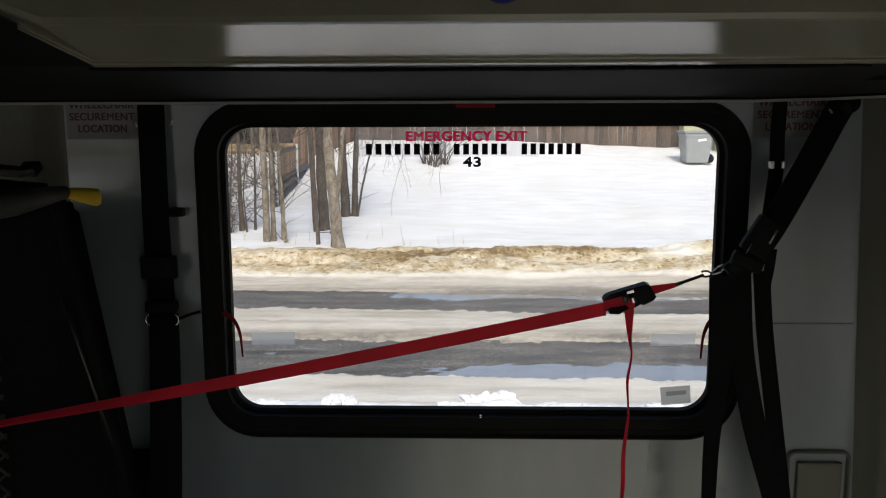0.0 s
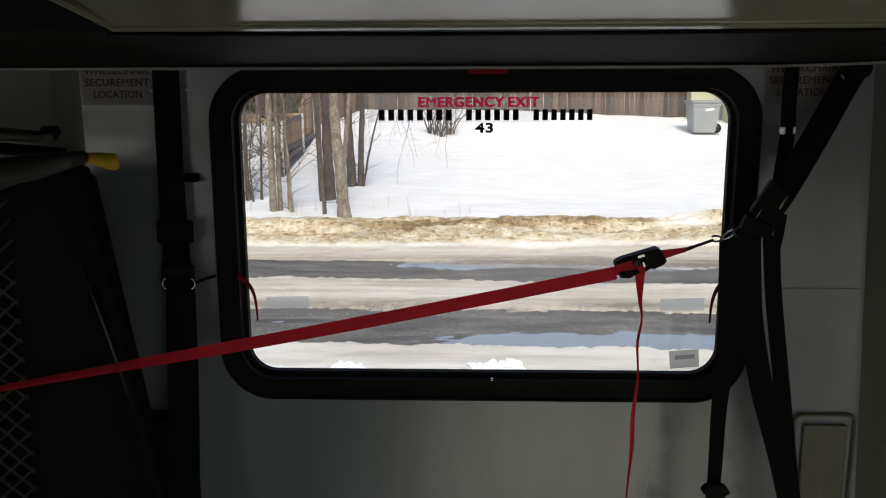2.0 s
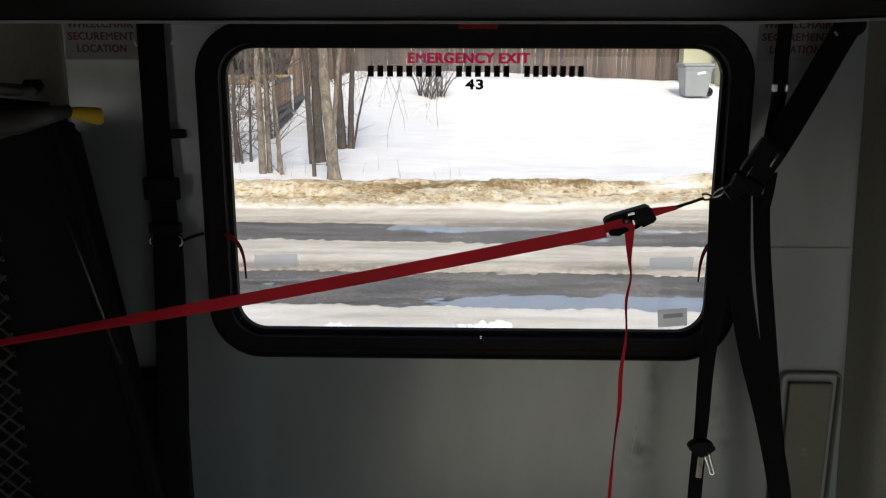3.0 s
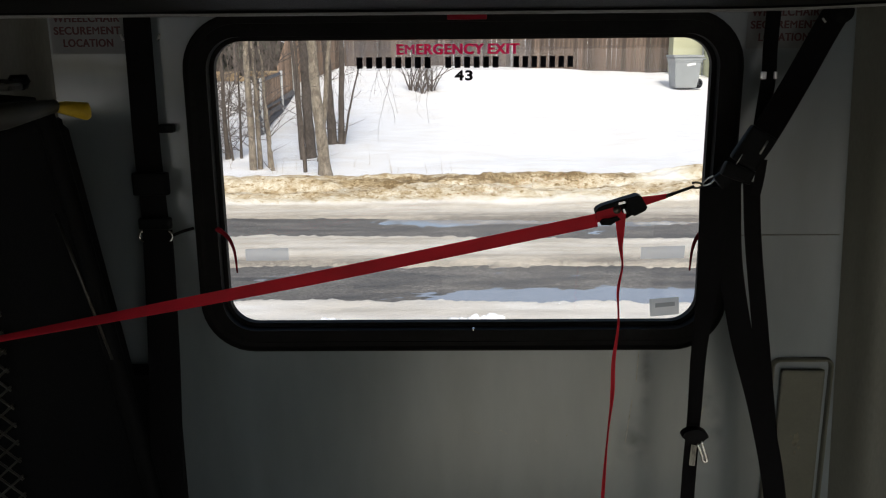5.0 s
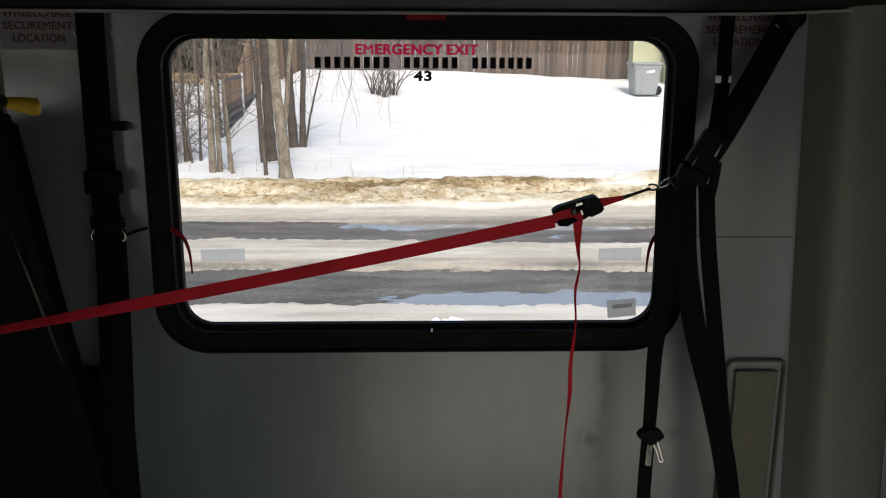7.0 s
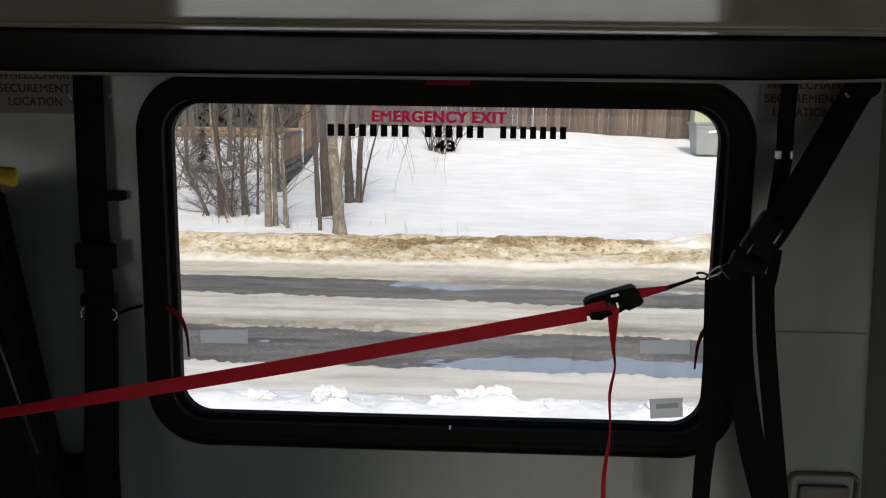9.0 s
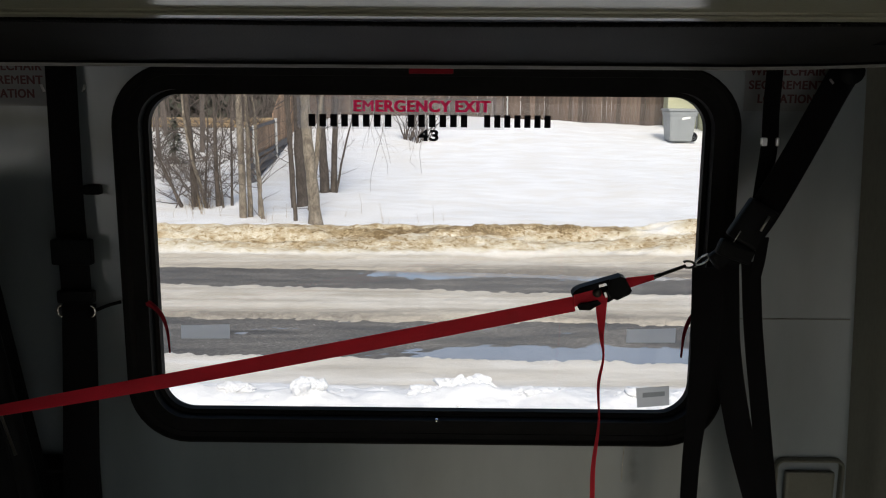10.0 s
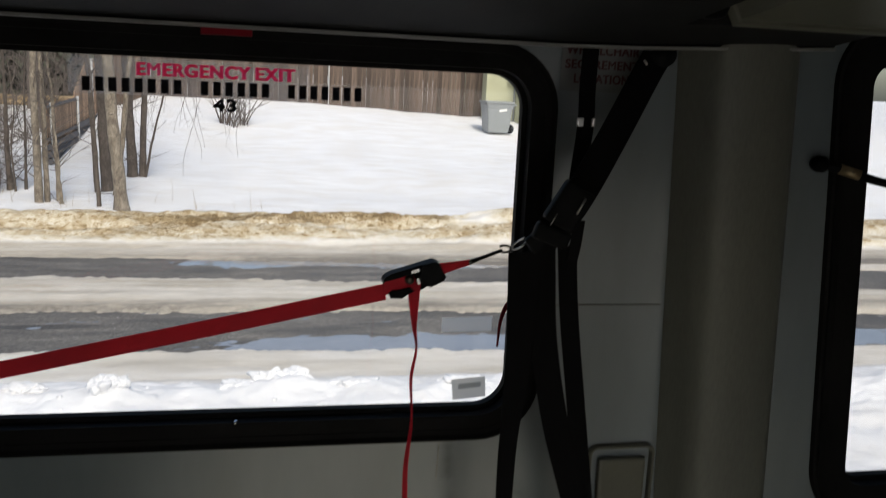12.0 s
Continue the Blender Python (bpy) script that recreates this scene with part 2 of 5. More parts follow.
WEB = mat("black_webbing", (0.0070, 0.0068, 0.0078), 0.8, spread=0.2, scale=10, bump=0.0012, bump_scale=420, stretch=(1, 1, 3), spec=0.08)
REDWEB = mat("red_webbing", (0.66, 0.018, 0.040), 0.75, spread=0.16, scale=14, bump=0.001, bump_scale=420)
glow = REDWEB.node_tree
lets = glow.nodes.new("ShaderNodeBsdfTranslucent")
lets.inputs["Color"].default_value = (0.80, 0.012, 0.05, 1)
blend = glow.nodes.new("ShaderNodeMixShader")
blend.inputs[0].default_value = 0.24
glow.links.new(glow.nodes["Principled BSDF"].outputs[0], blend.inputs[1])
glow.links.new(lets.outputs[0], blend.inputs[2])
glow.links.new(blend.outputs[0], glow.nodes["Material Output"].inputs["Surface"])
PLASTIC = mat("black_plastic", (0.0055, 0.0060, 0.0070), 0.50, spread=0.2, scale=20, bump=0.0004, bump_scale=300, spec=0.07)
STEEL = mat("steel", (0.58, 0.58, 0.57), 0.28, 1.0, spread=0.15, scale=40, bump=0.0002, bump_scale=400)
DARKSTEEL = mat("dark_steel", (0.10, 0.095, 0.085), 0.36, 0.9, spread=0.3, scale=40, bump=0.0004, bump_scale=300)
BLACKPAINT = mat("black_paint", (0.0046, 0.0050, 0.0058), 0.6, spread=0.25, scale=8, bump=0.0006, bump_scale=120, spec=0.08)
GREYPAINT = mat("grey_paint", (0.12, 0.12, 0.11), 0.42, spread=0.15, scale=12, bump=0.0003, bump_scale=200)
YELLOW = mat("yellow_cap", (0.50, 0.33, 0.015), 0.5, spread=0.15, scale=30, bump=0.0004, bump_scale=200)
OLIVEPAINT = mat("olive_dark_paint", (0.036, 0.035, 0.029), 0.45, spread=0.2, scale=12, bump=0.0003, bump_scale=200)
REDPLASTIC = mat("red_handle", (0.22, 0.009, 0.018), 0.55, spec=0.12, spread=0.15, scale=30, bump=0.0003, bump_scale=200)
LIP = mat("pale_edge_strip", (0.22, 0.22, 0.21), 0.35, spread=0.2, scale=12, bump=0.0002, bump_scale=150)
BLUE = mat("blue_lens", (0.02, 0.02, 0.35), 0.25, spread=0.1, scale=30)
GLASS = glass_mat()


def smudge_mat():
    """A soft-edged grimy smear that lies on a panel, thinning out to nothing at its rim."""
    m = bpy.data.materials.new("wall_grime")
    m.use_nodes = True
    n, l = m.node_tree.nodes, m.node_tree.links
    b, tr, mx = n["Principled BSDF"], n.new("ShaderNodeBsdfTransparent"), n.new("ShaderNodeMixShader")
    b.inputs["Base Color"].default_value, b.inputs["Roughness"].default_value = (0.03, 0.03, 0.03, 1), 0.8
    tc, uv, ln, tx = n.new("ShaderNodeTexCoord"), n.new("ShaderNodeVectorMath"), n.new("ShaderNodeVectorMath"), n.new("ShaderNodeTexNoise")
    uv.operation, ln.operation = "MULTIPLY_ADD", "LENGTH"
    uv.inputs[1].default_value, uv.inputs[2].default_value = (2, 0, 2), (-1, 0, -1)
    tx.inputs["Scale"].default_value, tx.inputs["Detail"].default_value = 22, 5
    l.new(tc.outputs["Generated"], uv.inputs[0])
    l.new(uv.outputs[0], ln.inputs[0])
    l.new(tc.outputs["Object"], tx.inputs["Vector"])
    fade, speck, both = n.new("ShaderNodeMapRange"), n.new("ShaderNodeMapRange"), n.new("ShaderNodeMath")
    fade.inputs["From Min"].default_value, fade.inputs["From Max"].default_value = 1.0, 0.1
    fade.inputs["To Max"].default_value = 0.38
    speck.inputs["From Min"].default_value, speck.inputs["From Max"].default_value = 0.38, 0.68
    both.operation = "MULTIPLY"
    l.new(ln.outputs["Value"], fade.inputs["Value"])
    l.new(tx.outputs["Fac"], speck.inputs["Value"])
    l.new(fade.outputs[0], both.inputs[0])
    l.new(speck.outputs[0], both.inputs[1])
    l.new(both.outputs[0], mx.inputs[0])
    l.new(tr.outputs[0], mx.inputs[1])
    l.new(b.outputs[0], mx.inputs[2])
    l.new(mx.outputs[0], n["Material Output"].inputs["Surface"])
    return m


GRIME = smudge_mat()
INK_RED = film_mat("red_vinyl", (1.0, 0.06, 0.20), 0.93, 0.97)
INK_BLACK = film_mat("black_vinyl", (0.012, 0.012, 0.014), 1.0, 0.2)
INK_SIGN = mat("maroon_ink", (0.075, 0.018, 0.020), 0.6, spread=0.2, scale=60)
DECAL = film_mat("clear_decal", (0.80, 0.80, 0.82), 0.20, 0.9)
STICKER = film_mat("faded_sticker", (1.0, 1.0, 1.0), 0.62, 1.0)
GREYLABEL = film_mat("grey_label", (0.80, 0.78, 0.73), 0.9, 0.62)
LABELINK = film_mat("label_ink", (0.52, 0.52, 0.49), 0.7, 0.5)
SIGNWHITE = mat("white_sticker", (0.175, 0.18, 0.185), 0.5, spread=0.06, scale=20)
SNOW = snow_mat()
ASPHALT = asphalt_mat()
# Water's base colour is lightened to stand in for brighter reflected sky.
WATER = mat("puddle_water", (0.25, 0.265, 0.295), 0.05, spread=0.1, scale=2, bump=0.0006, bump_scale=9)
BARK = bark_mat("grey_brown_bark", (0.145, 0.120, 0.10), (0.065, 0.051, 0.042))
BARKPALE = bark_mat("pale_bark", (0.35, 0.30, 0.235), (0.115, 0.092, 0.07))
TWIG = mat("twig_bark", (0.115, 0.094, 0.081), 0.9, spread=0.3, scale=8)
BOARD = mat("fence_board", (0.104, 0.074, 0.056), 0.85, spread=0.55, scale=2.5, bump=0.006, bump_scale=40, vary=0.42, stretch=(6, 6, 0.5))
BOARDTAN = mat("tan_fence_board", (0.30, 0.195, 0.125), 0.85, spread=0.5, scale=2.5, bump=0.006, bump_scale=40, vary=0.35, stretch=(6, 6, 0.5))
RAILWOOD = mat("weathered_rail", (0.085, 0.083, 0.088), 0.9, spread=0.3, scale=4, bump=0.004, bump_scale=40)
POSTPALE = mat("galvanised_post", (0.55, 0.55, 0.54), 0.5, 0.3, spread=0.15, scale=10)
BINGREY = mat("bin_plastic", (0.235, 0.25, 0.25), 0.45, spread=0.1, scale=6, bump=0.001, bump_scale=90)
SIDING = mat("yellow_siding", (0.43, 0.43, 0.29), 0.7, spread=0.08, scale=3)
ROOF = mat("roof_shingle", (0.10, 0.09, 0.085), 0.9, spread=0.3, scale=9, bump=0.005, bump_scale=30)
WHITEPAINT = mat("white_paint", (0.75, 0.75, 0.72), 0.5, spread=0.08, scale=8)
TAN = mat("tan_planks", (0.30, 0.215, 0.125), 0.8, spread=0.5, scale=1.2, stretch=(0.3, 1, 3))
FIR = mat("fir_needles", (0.085, 0.092, 0.068), 0.9, spread=0.5, scale=3, bump=0.02, bump_scale=20)
DRYGRASS = mat("dry_grass", (0.30, 0.22, 0.12), 0.9, spread=0.3, scale=10)
MUD = mat("soot_stain", (0.15, 0.14, 0.105), 0.9, spread=0.5, scale=60)
SCUFF = mat("scuff_grey", (0.27, 0.275, 0.25), 0.6, spread=0.4, scale=40)
WORNTAG = mat("worn_tag", (0.34, 0.33, 0.29), 0.7, spread=0.75, scale=70, stretch=(2, 1, 0.6))
CHROME = mat("chrome", (0.75, 0.75, 0.74), 0.16, 1.0, spread=0.08, scale=60)


# ---- mesh helpers ----
def mesh_ob(name, verts, faces, material, parent=None, smooth=False, label=""):
    me = bpy.data.meshes.new(name)
    me.from_pydata([tuple(v) for v in verts], [], faces)
    me.materials.append(material)
    if smooth:
        me.polygons.foreach_set("use_smooth", [True] * len(me.polygons))
    me.update()
    ob = new(name, me)
    ob.parent = parent
    return tagged(ob, label)


def part(name, bm, material, parent=None, label="", smooth=False):
    """Links a bmesh as one mesh object under a thing or a part."""
    bmesh.ops.recalc_face_normals(bm, faces=bm.faces)
    me = bpy.data.meshes.new(name)
    bm.to_mesh(me)
    bm.free()
    me.materials.append(material)
    if smooth:
        me.polygons.foreach_set("use_smooth", [True] * len(me.polygons))
    ob = new(name, me)
    ob.parent = parent
    return tagged(ob, label)


def thing(name, place, label, category, group="", kind=""):
    ob = new(name)
    ob.location = place
    ob.empty_display_size = 0.05
    bpy.context.view_layer.update()
    return tagged(ob, label, category, group, kind)


def box_bm(lo, hi, bevel=0.0, seg=2, bm=None):
    """An axis-aligned block, its edges rounded."""
    own = bmesh.new()
    r = bmesh.ops.create_cube(own, size=1)
    for v in r["verts"]:
        v.co = Vector([lo[i] + (v.co[i] + 0.5) * (hi[i] - lo[i]) for i in range(3)])
    if bevel:
        bmesh.ops.bevel(own, geom=own.edges[:], offset=bevel, segments=seg, affect="EDGES", profile=0.6)
    if bm is None:
        return own
    me = bpy.data.meshes.new("tmp")
    own.to_mesh(me)
    own.free()
    bm.from_mesh(me)
    bpy.data.meshes.remove(me)
    return bm


def put(ob, place):
    """Turns a mesh given in world metres into one with its origin at place."""
    ob.data.transform(Matrix.Translation(-Vector(place)))
    ob.location = Vector(place) - (ob.parent.location if ob.parent else Vector())
    return ob


def under(ob):
    """Keeps a world-placed mesh where it is under its parent thing."""
    p = ob.parent
    off = Vector()
    while p is not None:
        off += p.location
        p = p.parent
    ob.data.transform(Matrix.Translation(-off))
    return ob


def smooth_path(pts, n):
    """Catmull-Rom through pts, n steps a span."""
    P = [Vector(p) for p in pts]
    P = [2 * P[0] - P[1]] + P + [2 * P[-1] - P[-2]]
    out = []
    for i in range(1, len(P) - 2):
        a, b, c, d = P[i - 1:i + 3]
        for k in range(n):
            t = k / n
            out.append(0.5 * (2 * b + (c - a) * t + (2 * a - 5 * b + 4 * c - d) * t * t + (3 * b - a - 3 * c + d) * t ** 3))
    out.append(P[-2])
    return out


def tube_into(V, F, path, radii, sides=8, cap=True):
    """Adds a tube along path to the lists of vertices and faces."""
    path = [Vector(p) for p in path]
    base = len(V)
    up = Vector((0.31, 0.17, 0.93))
    side = None
    for i, p in enumerate(path):
        d = (path[min(i + 1, len(path) - 1)] - path[max(i - 1, 0)]).normalized()
        s = (side - d * side.dot(d)) if side is not None else d.cross(up)
        if s.length < 1e-4:
            s = d.cross(Vector((1, 0, 0)))
        side = s.normalized()
        w = d.cross(side)
        r = radii[i] if isinstance(radii, (list, tuple)) else radii
        for k in range(sides):
            a = 2 * math.pi * k / sides
            V.append(p + side * (r * math.cos(a)) + w * (r * math.sin(a)))
    for i in range(len(path) - 1):
        for k in range(sides):
            a, b = base + i * sides + k, base + i * sides + (k + 1) % sides
            F.append((a, b, b + sides, a + sides))
    if cap:
        F.append(tuple(base + k for k in reversed(range(sides))))
        F.append(tuple(base + (len(path) - 1) * sides + k for k in range(sides)))


def tube(name, path, radii, material, parent=None, sides=10, label=""):
    V, F = [], []
    tube_into(V, F, path, radii, sides)
    ob = mesh_ob(name, V, F, material, parent, True, label)
    return under(ob)


def ribbon(name, path, width, material, parent=None, thick=0.0022, turn=None, label="", face=(0, -1, 0)):
    """Flat webbing along a path: turn gives the twist in degrees at each point; face is the way its flat side looks."""
    path = [Vector(p) for p in path]
    V, F = [], []
    n = len(path)
    for i, p in enumerate(path):
        d = (path[min(i + 1, n - 1)] - path[max(i - 1, 0)]).normalized()
        s = d.cross(Vector(face)).normalized()
        if turn:
            f = i / (n - 1) * (len(turn) - 1)
            k = min(int(f), len(turn) - 2)
            s = Matrix.Rotation(radians(turn[k] + (turn[k + 1] - turn[k]) * (f - k)), 3, d) @ s
        nn = s.cross(d).normalized()
        w = float(np.interp(i / (n - 1), np.linspace(0, 1, len(width)), width)) if isinstance(width, (list, tuple)) else width
        for a, c in ((-0.5, -0.3), (-0.44, -0.5), (0.44, -0.5), (0.5, -0.3), (0.5, 0.3), (0.44, 0.5), (-0.44, 0.5), (-0.5, 0.3)):
            V.append(p + s * (a * w) + nn * (c * thick))
    for i in range(n - 1):
        for k in range(8):
            a, b = i * 8 + k, i * 8 + (k + 1) % 8
            F.append((a, b, b + 8, a + 8))
    F.append(tuple(reversed(range(8))))
    F.append(tuple((n - 1) * 8 + k for k in range(8)))
    return under(mesh_ob(name, V, F, material, parent, False, label))


def rounded_rect(cx, cz, hx, hz, r, seg=10):
    pts = []
    for sx, sz, a0 in ((1, 1, 0), (-1, 1, 90), (-1, -1, 180), (1, -1, 270)):
        for k in range(seg + 1):
            a = radians(a0 + 90 * k / seg)
            pts.append((cx + sx * (hx - r) + r * math.cos(a), cz + sz * (hz - r) + r * math.sin(a)))
    return pts


def ring_sweep(name, cx, cz, hx, hz, r, profile, material, parent, label="", seg=10):
    """A closed frame: a profile of (outset, y) carried round a rounded rectangle."""
    V, F = [], []
    m = 4 * (seg + 1)
    for o, y in profile:
        V += [(x, y, z) for x, z in rounded_rect(cx, cz, hx + o, hz + o, max(0.005, r + o), seg)]
    q = len(profile)
    for j in range(q):
        a0, b0 = j * m, (j + 1) % q * m
        for k in range(m):
            F.append((a0 + k, a0 + (k + 1) % m, b0 + (k + 1) % m, b0 + k))
    return under(mesh_ob(name, V, F, material, parent, False, label))


def plate(name, outline, y0, y1, material, parent=None, label=""):
    """A flat plate with the outline (x, z), from y0 to y1."""
    n = len(outline)
    V = [(x, y0, z) for x, z in outline] + [(x, y1, z) for x, z in outline]
    F = [tuple(range(n)), tuple(reversed(range(n, 2 * n)))] + [(k, n + k, n + (k + 1) % n, (k + 1) % n) for k in range(n)]
    bm = bmesh.new()
    vs = [bm.verts.new(v) for v in V]
    for f in F:
        bm.faces.new([vs[i] for i in f])
    return under(part(name, bm, material, parent, label))


def glyphs(words, bold):
    """The letters of a line in the built-in font: (vertices, faces) of each, from the left."""
    cu = bpy.data.curves.new("words", "FONT")
    cu.body, cu.align_x, cu.offset, cu.space_character, cu.space_word = words, "CENTER", bold, 1.09, 0.75
    tmp = bpy.data.objects.new("words", cu)
    scene.collection.objects.link(tmp)
    bpy.context.view_layer.update()
    me = bpy.data.meshes.new_from_object(tmp.evaluated_get(bpy.context.evaluated_depsgraph_get()))
    bpy.data.objects.remove(tmp)
    bpy.data.curves.remove(cu)
    root = list(range(len(me.vertices)))

    def find(i):
        while root[i] != i:
            root[i] = root[root[i]]
            i = root[i]
        return i

    for p in me.polygons:
        for k in p.vertices[1:]:
            root[find(k)] = find(p.vertices[0])
    groups = {}
    for p in me.polygons:
        groups.setdefault(find(p.vertices[0]), []).append(tuple(p.vertices))
    out = []
    for fs in groups.values():
        ids = sorted({i for f in fs for i in f})
        where = {i: k for k, i in enumerate(ids)}
        out.append(([(me.vertices[i].co.x, me.vertices[i].co.y) for i in ids], [tuple(where[i] for i in f) for f in fs]))
    bpy.data.meshes.remove(me)
    return sorted(out, key=lambda g: min(v[0] for v in g[0]))


def lettering(name, words, x, y, z, width, height, material, parent=None, bold=0.0, label="", stout=0.0):
    """Printed words centred on x with their foot at z, on a wall that looks along -y. Pointed letters are thickened less."""
    heavy, light = glyphs(words, bold), glyphs(words, 0.0)
    letters = words.replace(" ", "")
    chosen = heavy
    if len(heavy) == len(light) == len(letters):
        chosen = [light[i] if c in "M" else heavy[i] for i, c in enumerate(letters)]
    xs = [v[0] for g in chosen for v in g[0]]
    zs = [v[1] for g in chosen for v in g[0]]
    kx, kz = width / (max(xs) - min(xs)), height / (max(zs) - min(zs))
    mid, foot = (max(xs) + min(xs)) / 2, min(zs)
    V, F = [], []
    for vs, fs in chosen:
        n = len(V)
        V += [(x + (a - mid) * kx, y, z + (c - foot) * kz) for a, c in vs]
        F += [tuple(n + k for k in f) for f in fs]
        if stout:
            n = len(V)
            V += [(p + stout, q - 0.0001, r) for p, q, r in V[n - len(vs):n]]
            F += [tuple(n + k for k in f) for f in fs]
    return under(mesh_ob(name, V, F, material, parent, False, label))


# ---- ground and road ----
def spaced(dense_lo, dense_hi, step, lo, hi):
    mid = list(np.arange(dense_lo, dense_hi + 1e-6, step))
    out, s, p = [], step, dense_hi
    while p < hi:
        s *= 1.22
        p = min(p + s, hi)
        out.append(p)
    pre, s, p = [], step, dense_lo
    while p > lo:
        s *= 1.22
        p = max(p - s, lo)
        pre.append(p)
    return pre[::-1] + mid + out


GY = [-900, 2.6, 3.2, 3.7, 4.1, 4.35, 5.02, 5.2, 6.2, 6.36, 6.9, 7.42, 7.58, 8.5, 8.66, 9.1, 9.35, 9.6, 9.78, 10.02, 10.25, 10.7, 11.4, 13.4, 14.6, 18, 22, 23.4, 24.6, 34, 70, 900]
GZ = [-0.73, -0.73, -0.62, -0.52, -0.62, -0.69, -0.70, -0.80, -0.80, -0.71, -0.69, -0.70, -0.80, -0.80, -0.73, -0.70, -0.62, -0.55, -0.55, -0.43, -0.43, -0.62, -0.61, -0.62, -0.50, -0.25, 0.04, 0.28, 0.42, 0.3, 0.6, 2.0]


def nz(x, y, s, k=0.0):
    return noise.noise(Vector((x * s, y * s, k)))


def billow(x, y, s, k):
    """Rounded lumps with creases between them."""
    return 1 - min(1.0, 2.2 * abs(nz(x, y, s, k)))


def ground_at(x, y):
    """Height, grey tone (dirt, and a darkened unseen strip) and brown dirt of the snow at x, y."""
    road_w = max(0.0, min(1.0, (y - 4.6) / 0.5)) * max(0.0, min(1.0, (9.2 - y) / 0.6))
    xx = max(-14, min(14, x))
    yw = y + road_w * (0.035 + 0.03 * (y > 6.8)) * xx + road_w * (0.10 * nz(x, y, 0.55, 3) + 0.06 * nz(x, y, 2.3, 4) + 0.05 * nz(x, y, 6, 5) + 0.05 * nz(x, y, 12, 6) + 0.035 * nz(x, y, 19, 37))
    z = float(np.interp(yw, GY, GZ))
    dirt = brown = 0.0
    # Unseen ground beyond the far wall, darkened to dim light entering its openings.
    if -15 < y < -1.6:
        dirt = 0.5
    if 2.2 < y < 5.0:
        a = max(0.0, min(1.0, (4.35 - y) / 0.35)) * max(0.0, min(1.0, (y - 2.4) / 0.6))
        big = nz(x, y, 1.1, 7)
        z += a * (0.05 * big + 0.030 * billow(x, y, 2.4, 8) + 0.020 * billow(x + 3, y, 5.0, 9) + 0.012 * billow(x, y + 5, 9.5, 10) + 0.008 * billow(x, y, 19, 11) + 0.006 * nz(x, y, 34, 12) - 0.045)
        for bx, by, br, bh in ((0.02, 3.72, 0.2, 0.025), (0.20, 3.82, 0.18, 0.05), (-0.88, 3.72, 0.10, 0.055), (-1.75, 3.85, 0.3, 0.04)):
            q = ((x - bx) ** 2 + (y - by) ** 2) / br ** 2
            z += bh * math.exp(-q * q)
    if 4.0 < y < 5.3:
        dirt = (0.27 + 0.20 * nz(x * 0.5, y * 3, 1.4, 38)) * min(1, max(0, (y - 4.05 - 0.25 * nz(x, y, 0.9, 13)) / 0.3))
        z += 0.012 * nz(x, y * 2.5, 2.2, 14)
    if 5.3 <= y < 8.6:
        z += 0.016 * nz(x * 0.5, y * 3, 1.5, 15) + 0.010 * nz(x, y, 9, 16)
        dirt = 0.42 + 0.32 * max(0, 1 - abs(y - 6.40) / 0.30)
    if 8.4 <= y < 9.5:
        z += 0.02 * nz(x * 0.6, y * 3, 1.2, 17) + 0.012 * nz(x, y, 8, 18)
        dirt = 0.47 + 0.50 * max(0, 1 - (y - 8.5) / 0.38)
    if 9.1 <= y < 10.9:
        a = max(0.0, 1 - abs(y - 9.9) / 0.95)
        z += a * (0.09 * nz(x * 0.5, y * 2, 0.9, 19) + 0.09 * billow(x * 0.30, y * 1.3, 1.7, 20) + 0.045 * billow(x * 0.40, y * 1.3, 4.2, 21) + 0.022 * nz(x * 0.6, y * 1.3, 7.5, 22) + 0.026 * billow(x * 0.8, y, 7.5, 23) + 0.016 * nz(x, y, 13, 39) - 0.082)
        z += 0.10 * math.exp(-((x - 3.4) / 0.5) ** 2) * a - 0.06 * math.exp(-((x + 3.5) / 2.5) ** 2) * a
        w = min(1, max(0.0, (y - 9.2) / 0.25)) * min(1.0, max(0.0, (10.6 - y) / 0.3))
        brown = w * (0.46 + 0.26 * nz(x * 0.4, y * 2.6, 0.9, 24)) * (1 - 0.5 * math.exp(-((y - 9.80 - 0.08 * nz(x, y, 0.9, 35)) / 0.10) ** 2) * max(0.0, min(1, (x + 2.4) / 1.6)))
        brown += 0.60 * w * (0.75 + 0.9 * nz(x, y, 2.2, 36)) * math.exp(-((y - 9.99 - 0.1 * nz(x, y, 0.8, 25)) / 0.19) ** 2) * max(0.15, min(1, (x + 2.2) / 1.2)) * max(0.2, min(1, (3.0 - x) / 0.6))
        brown *= 1 - 0.65 * math.exp(-((x - 2.95) / 0.45) ** 2) * max(0.0, min(1.0, (y - 9.70) / 0.15))
        brown += 0.35 * w * math.exp(-((x - 3.75) / 0.35) ** 2)
        brown = max(0.0, brown)
        dirt = 0.46 * (1 - w)
    if 10.6 <= y < 200:
        z += 0.05 * nz(x, y, 0.35, 26) + 0.03 * nz(x, y, 1.1, 27) + 0.02 * nz(x, y, 2.6, 28)
        dirt = 0.04 + 0.06 * max(0, nz(x, y, 0.5, 29))
        z += (0.10 + 0.22 * max(0.0, min(1.0, (5.8 - x) / 5.0))) * max(0.0, min(1.0, (y - 18.5) / 3.5)) * max(0.0, min(1.0, (x + 4.2) / 0.8))
        if x < -4:
            dirt += 0.10 * min(1, (-4 - x) / 3)
    if y > 12 and x < -4:
        f = min(1, max(0, (-4.5 - x) / 2.5)) * min(1, (y - 12) / 5)
        z = z * (1 - f) + f * (-0.58 + 0.05 * nz(x, y, 0.4, 33) + max(0, y - 60) * 0.004)
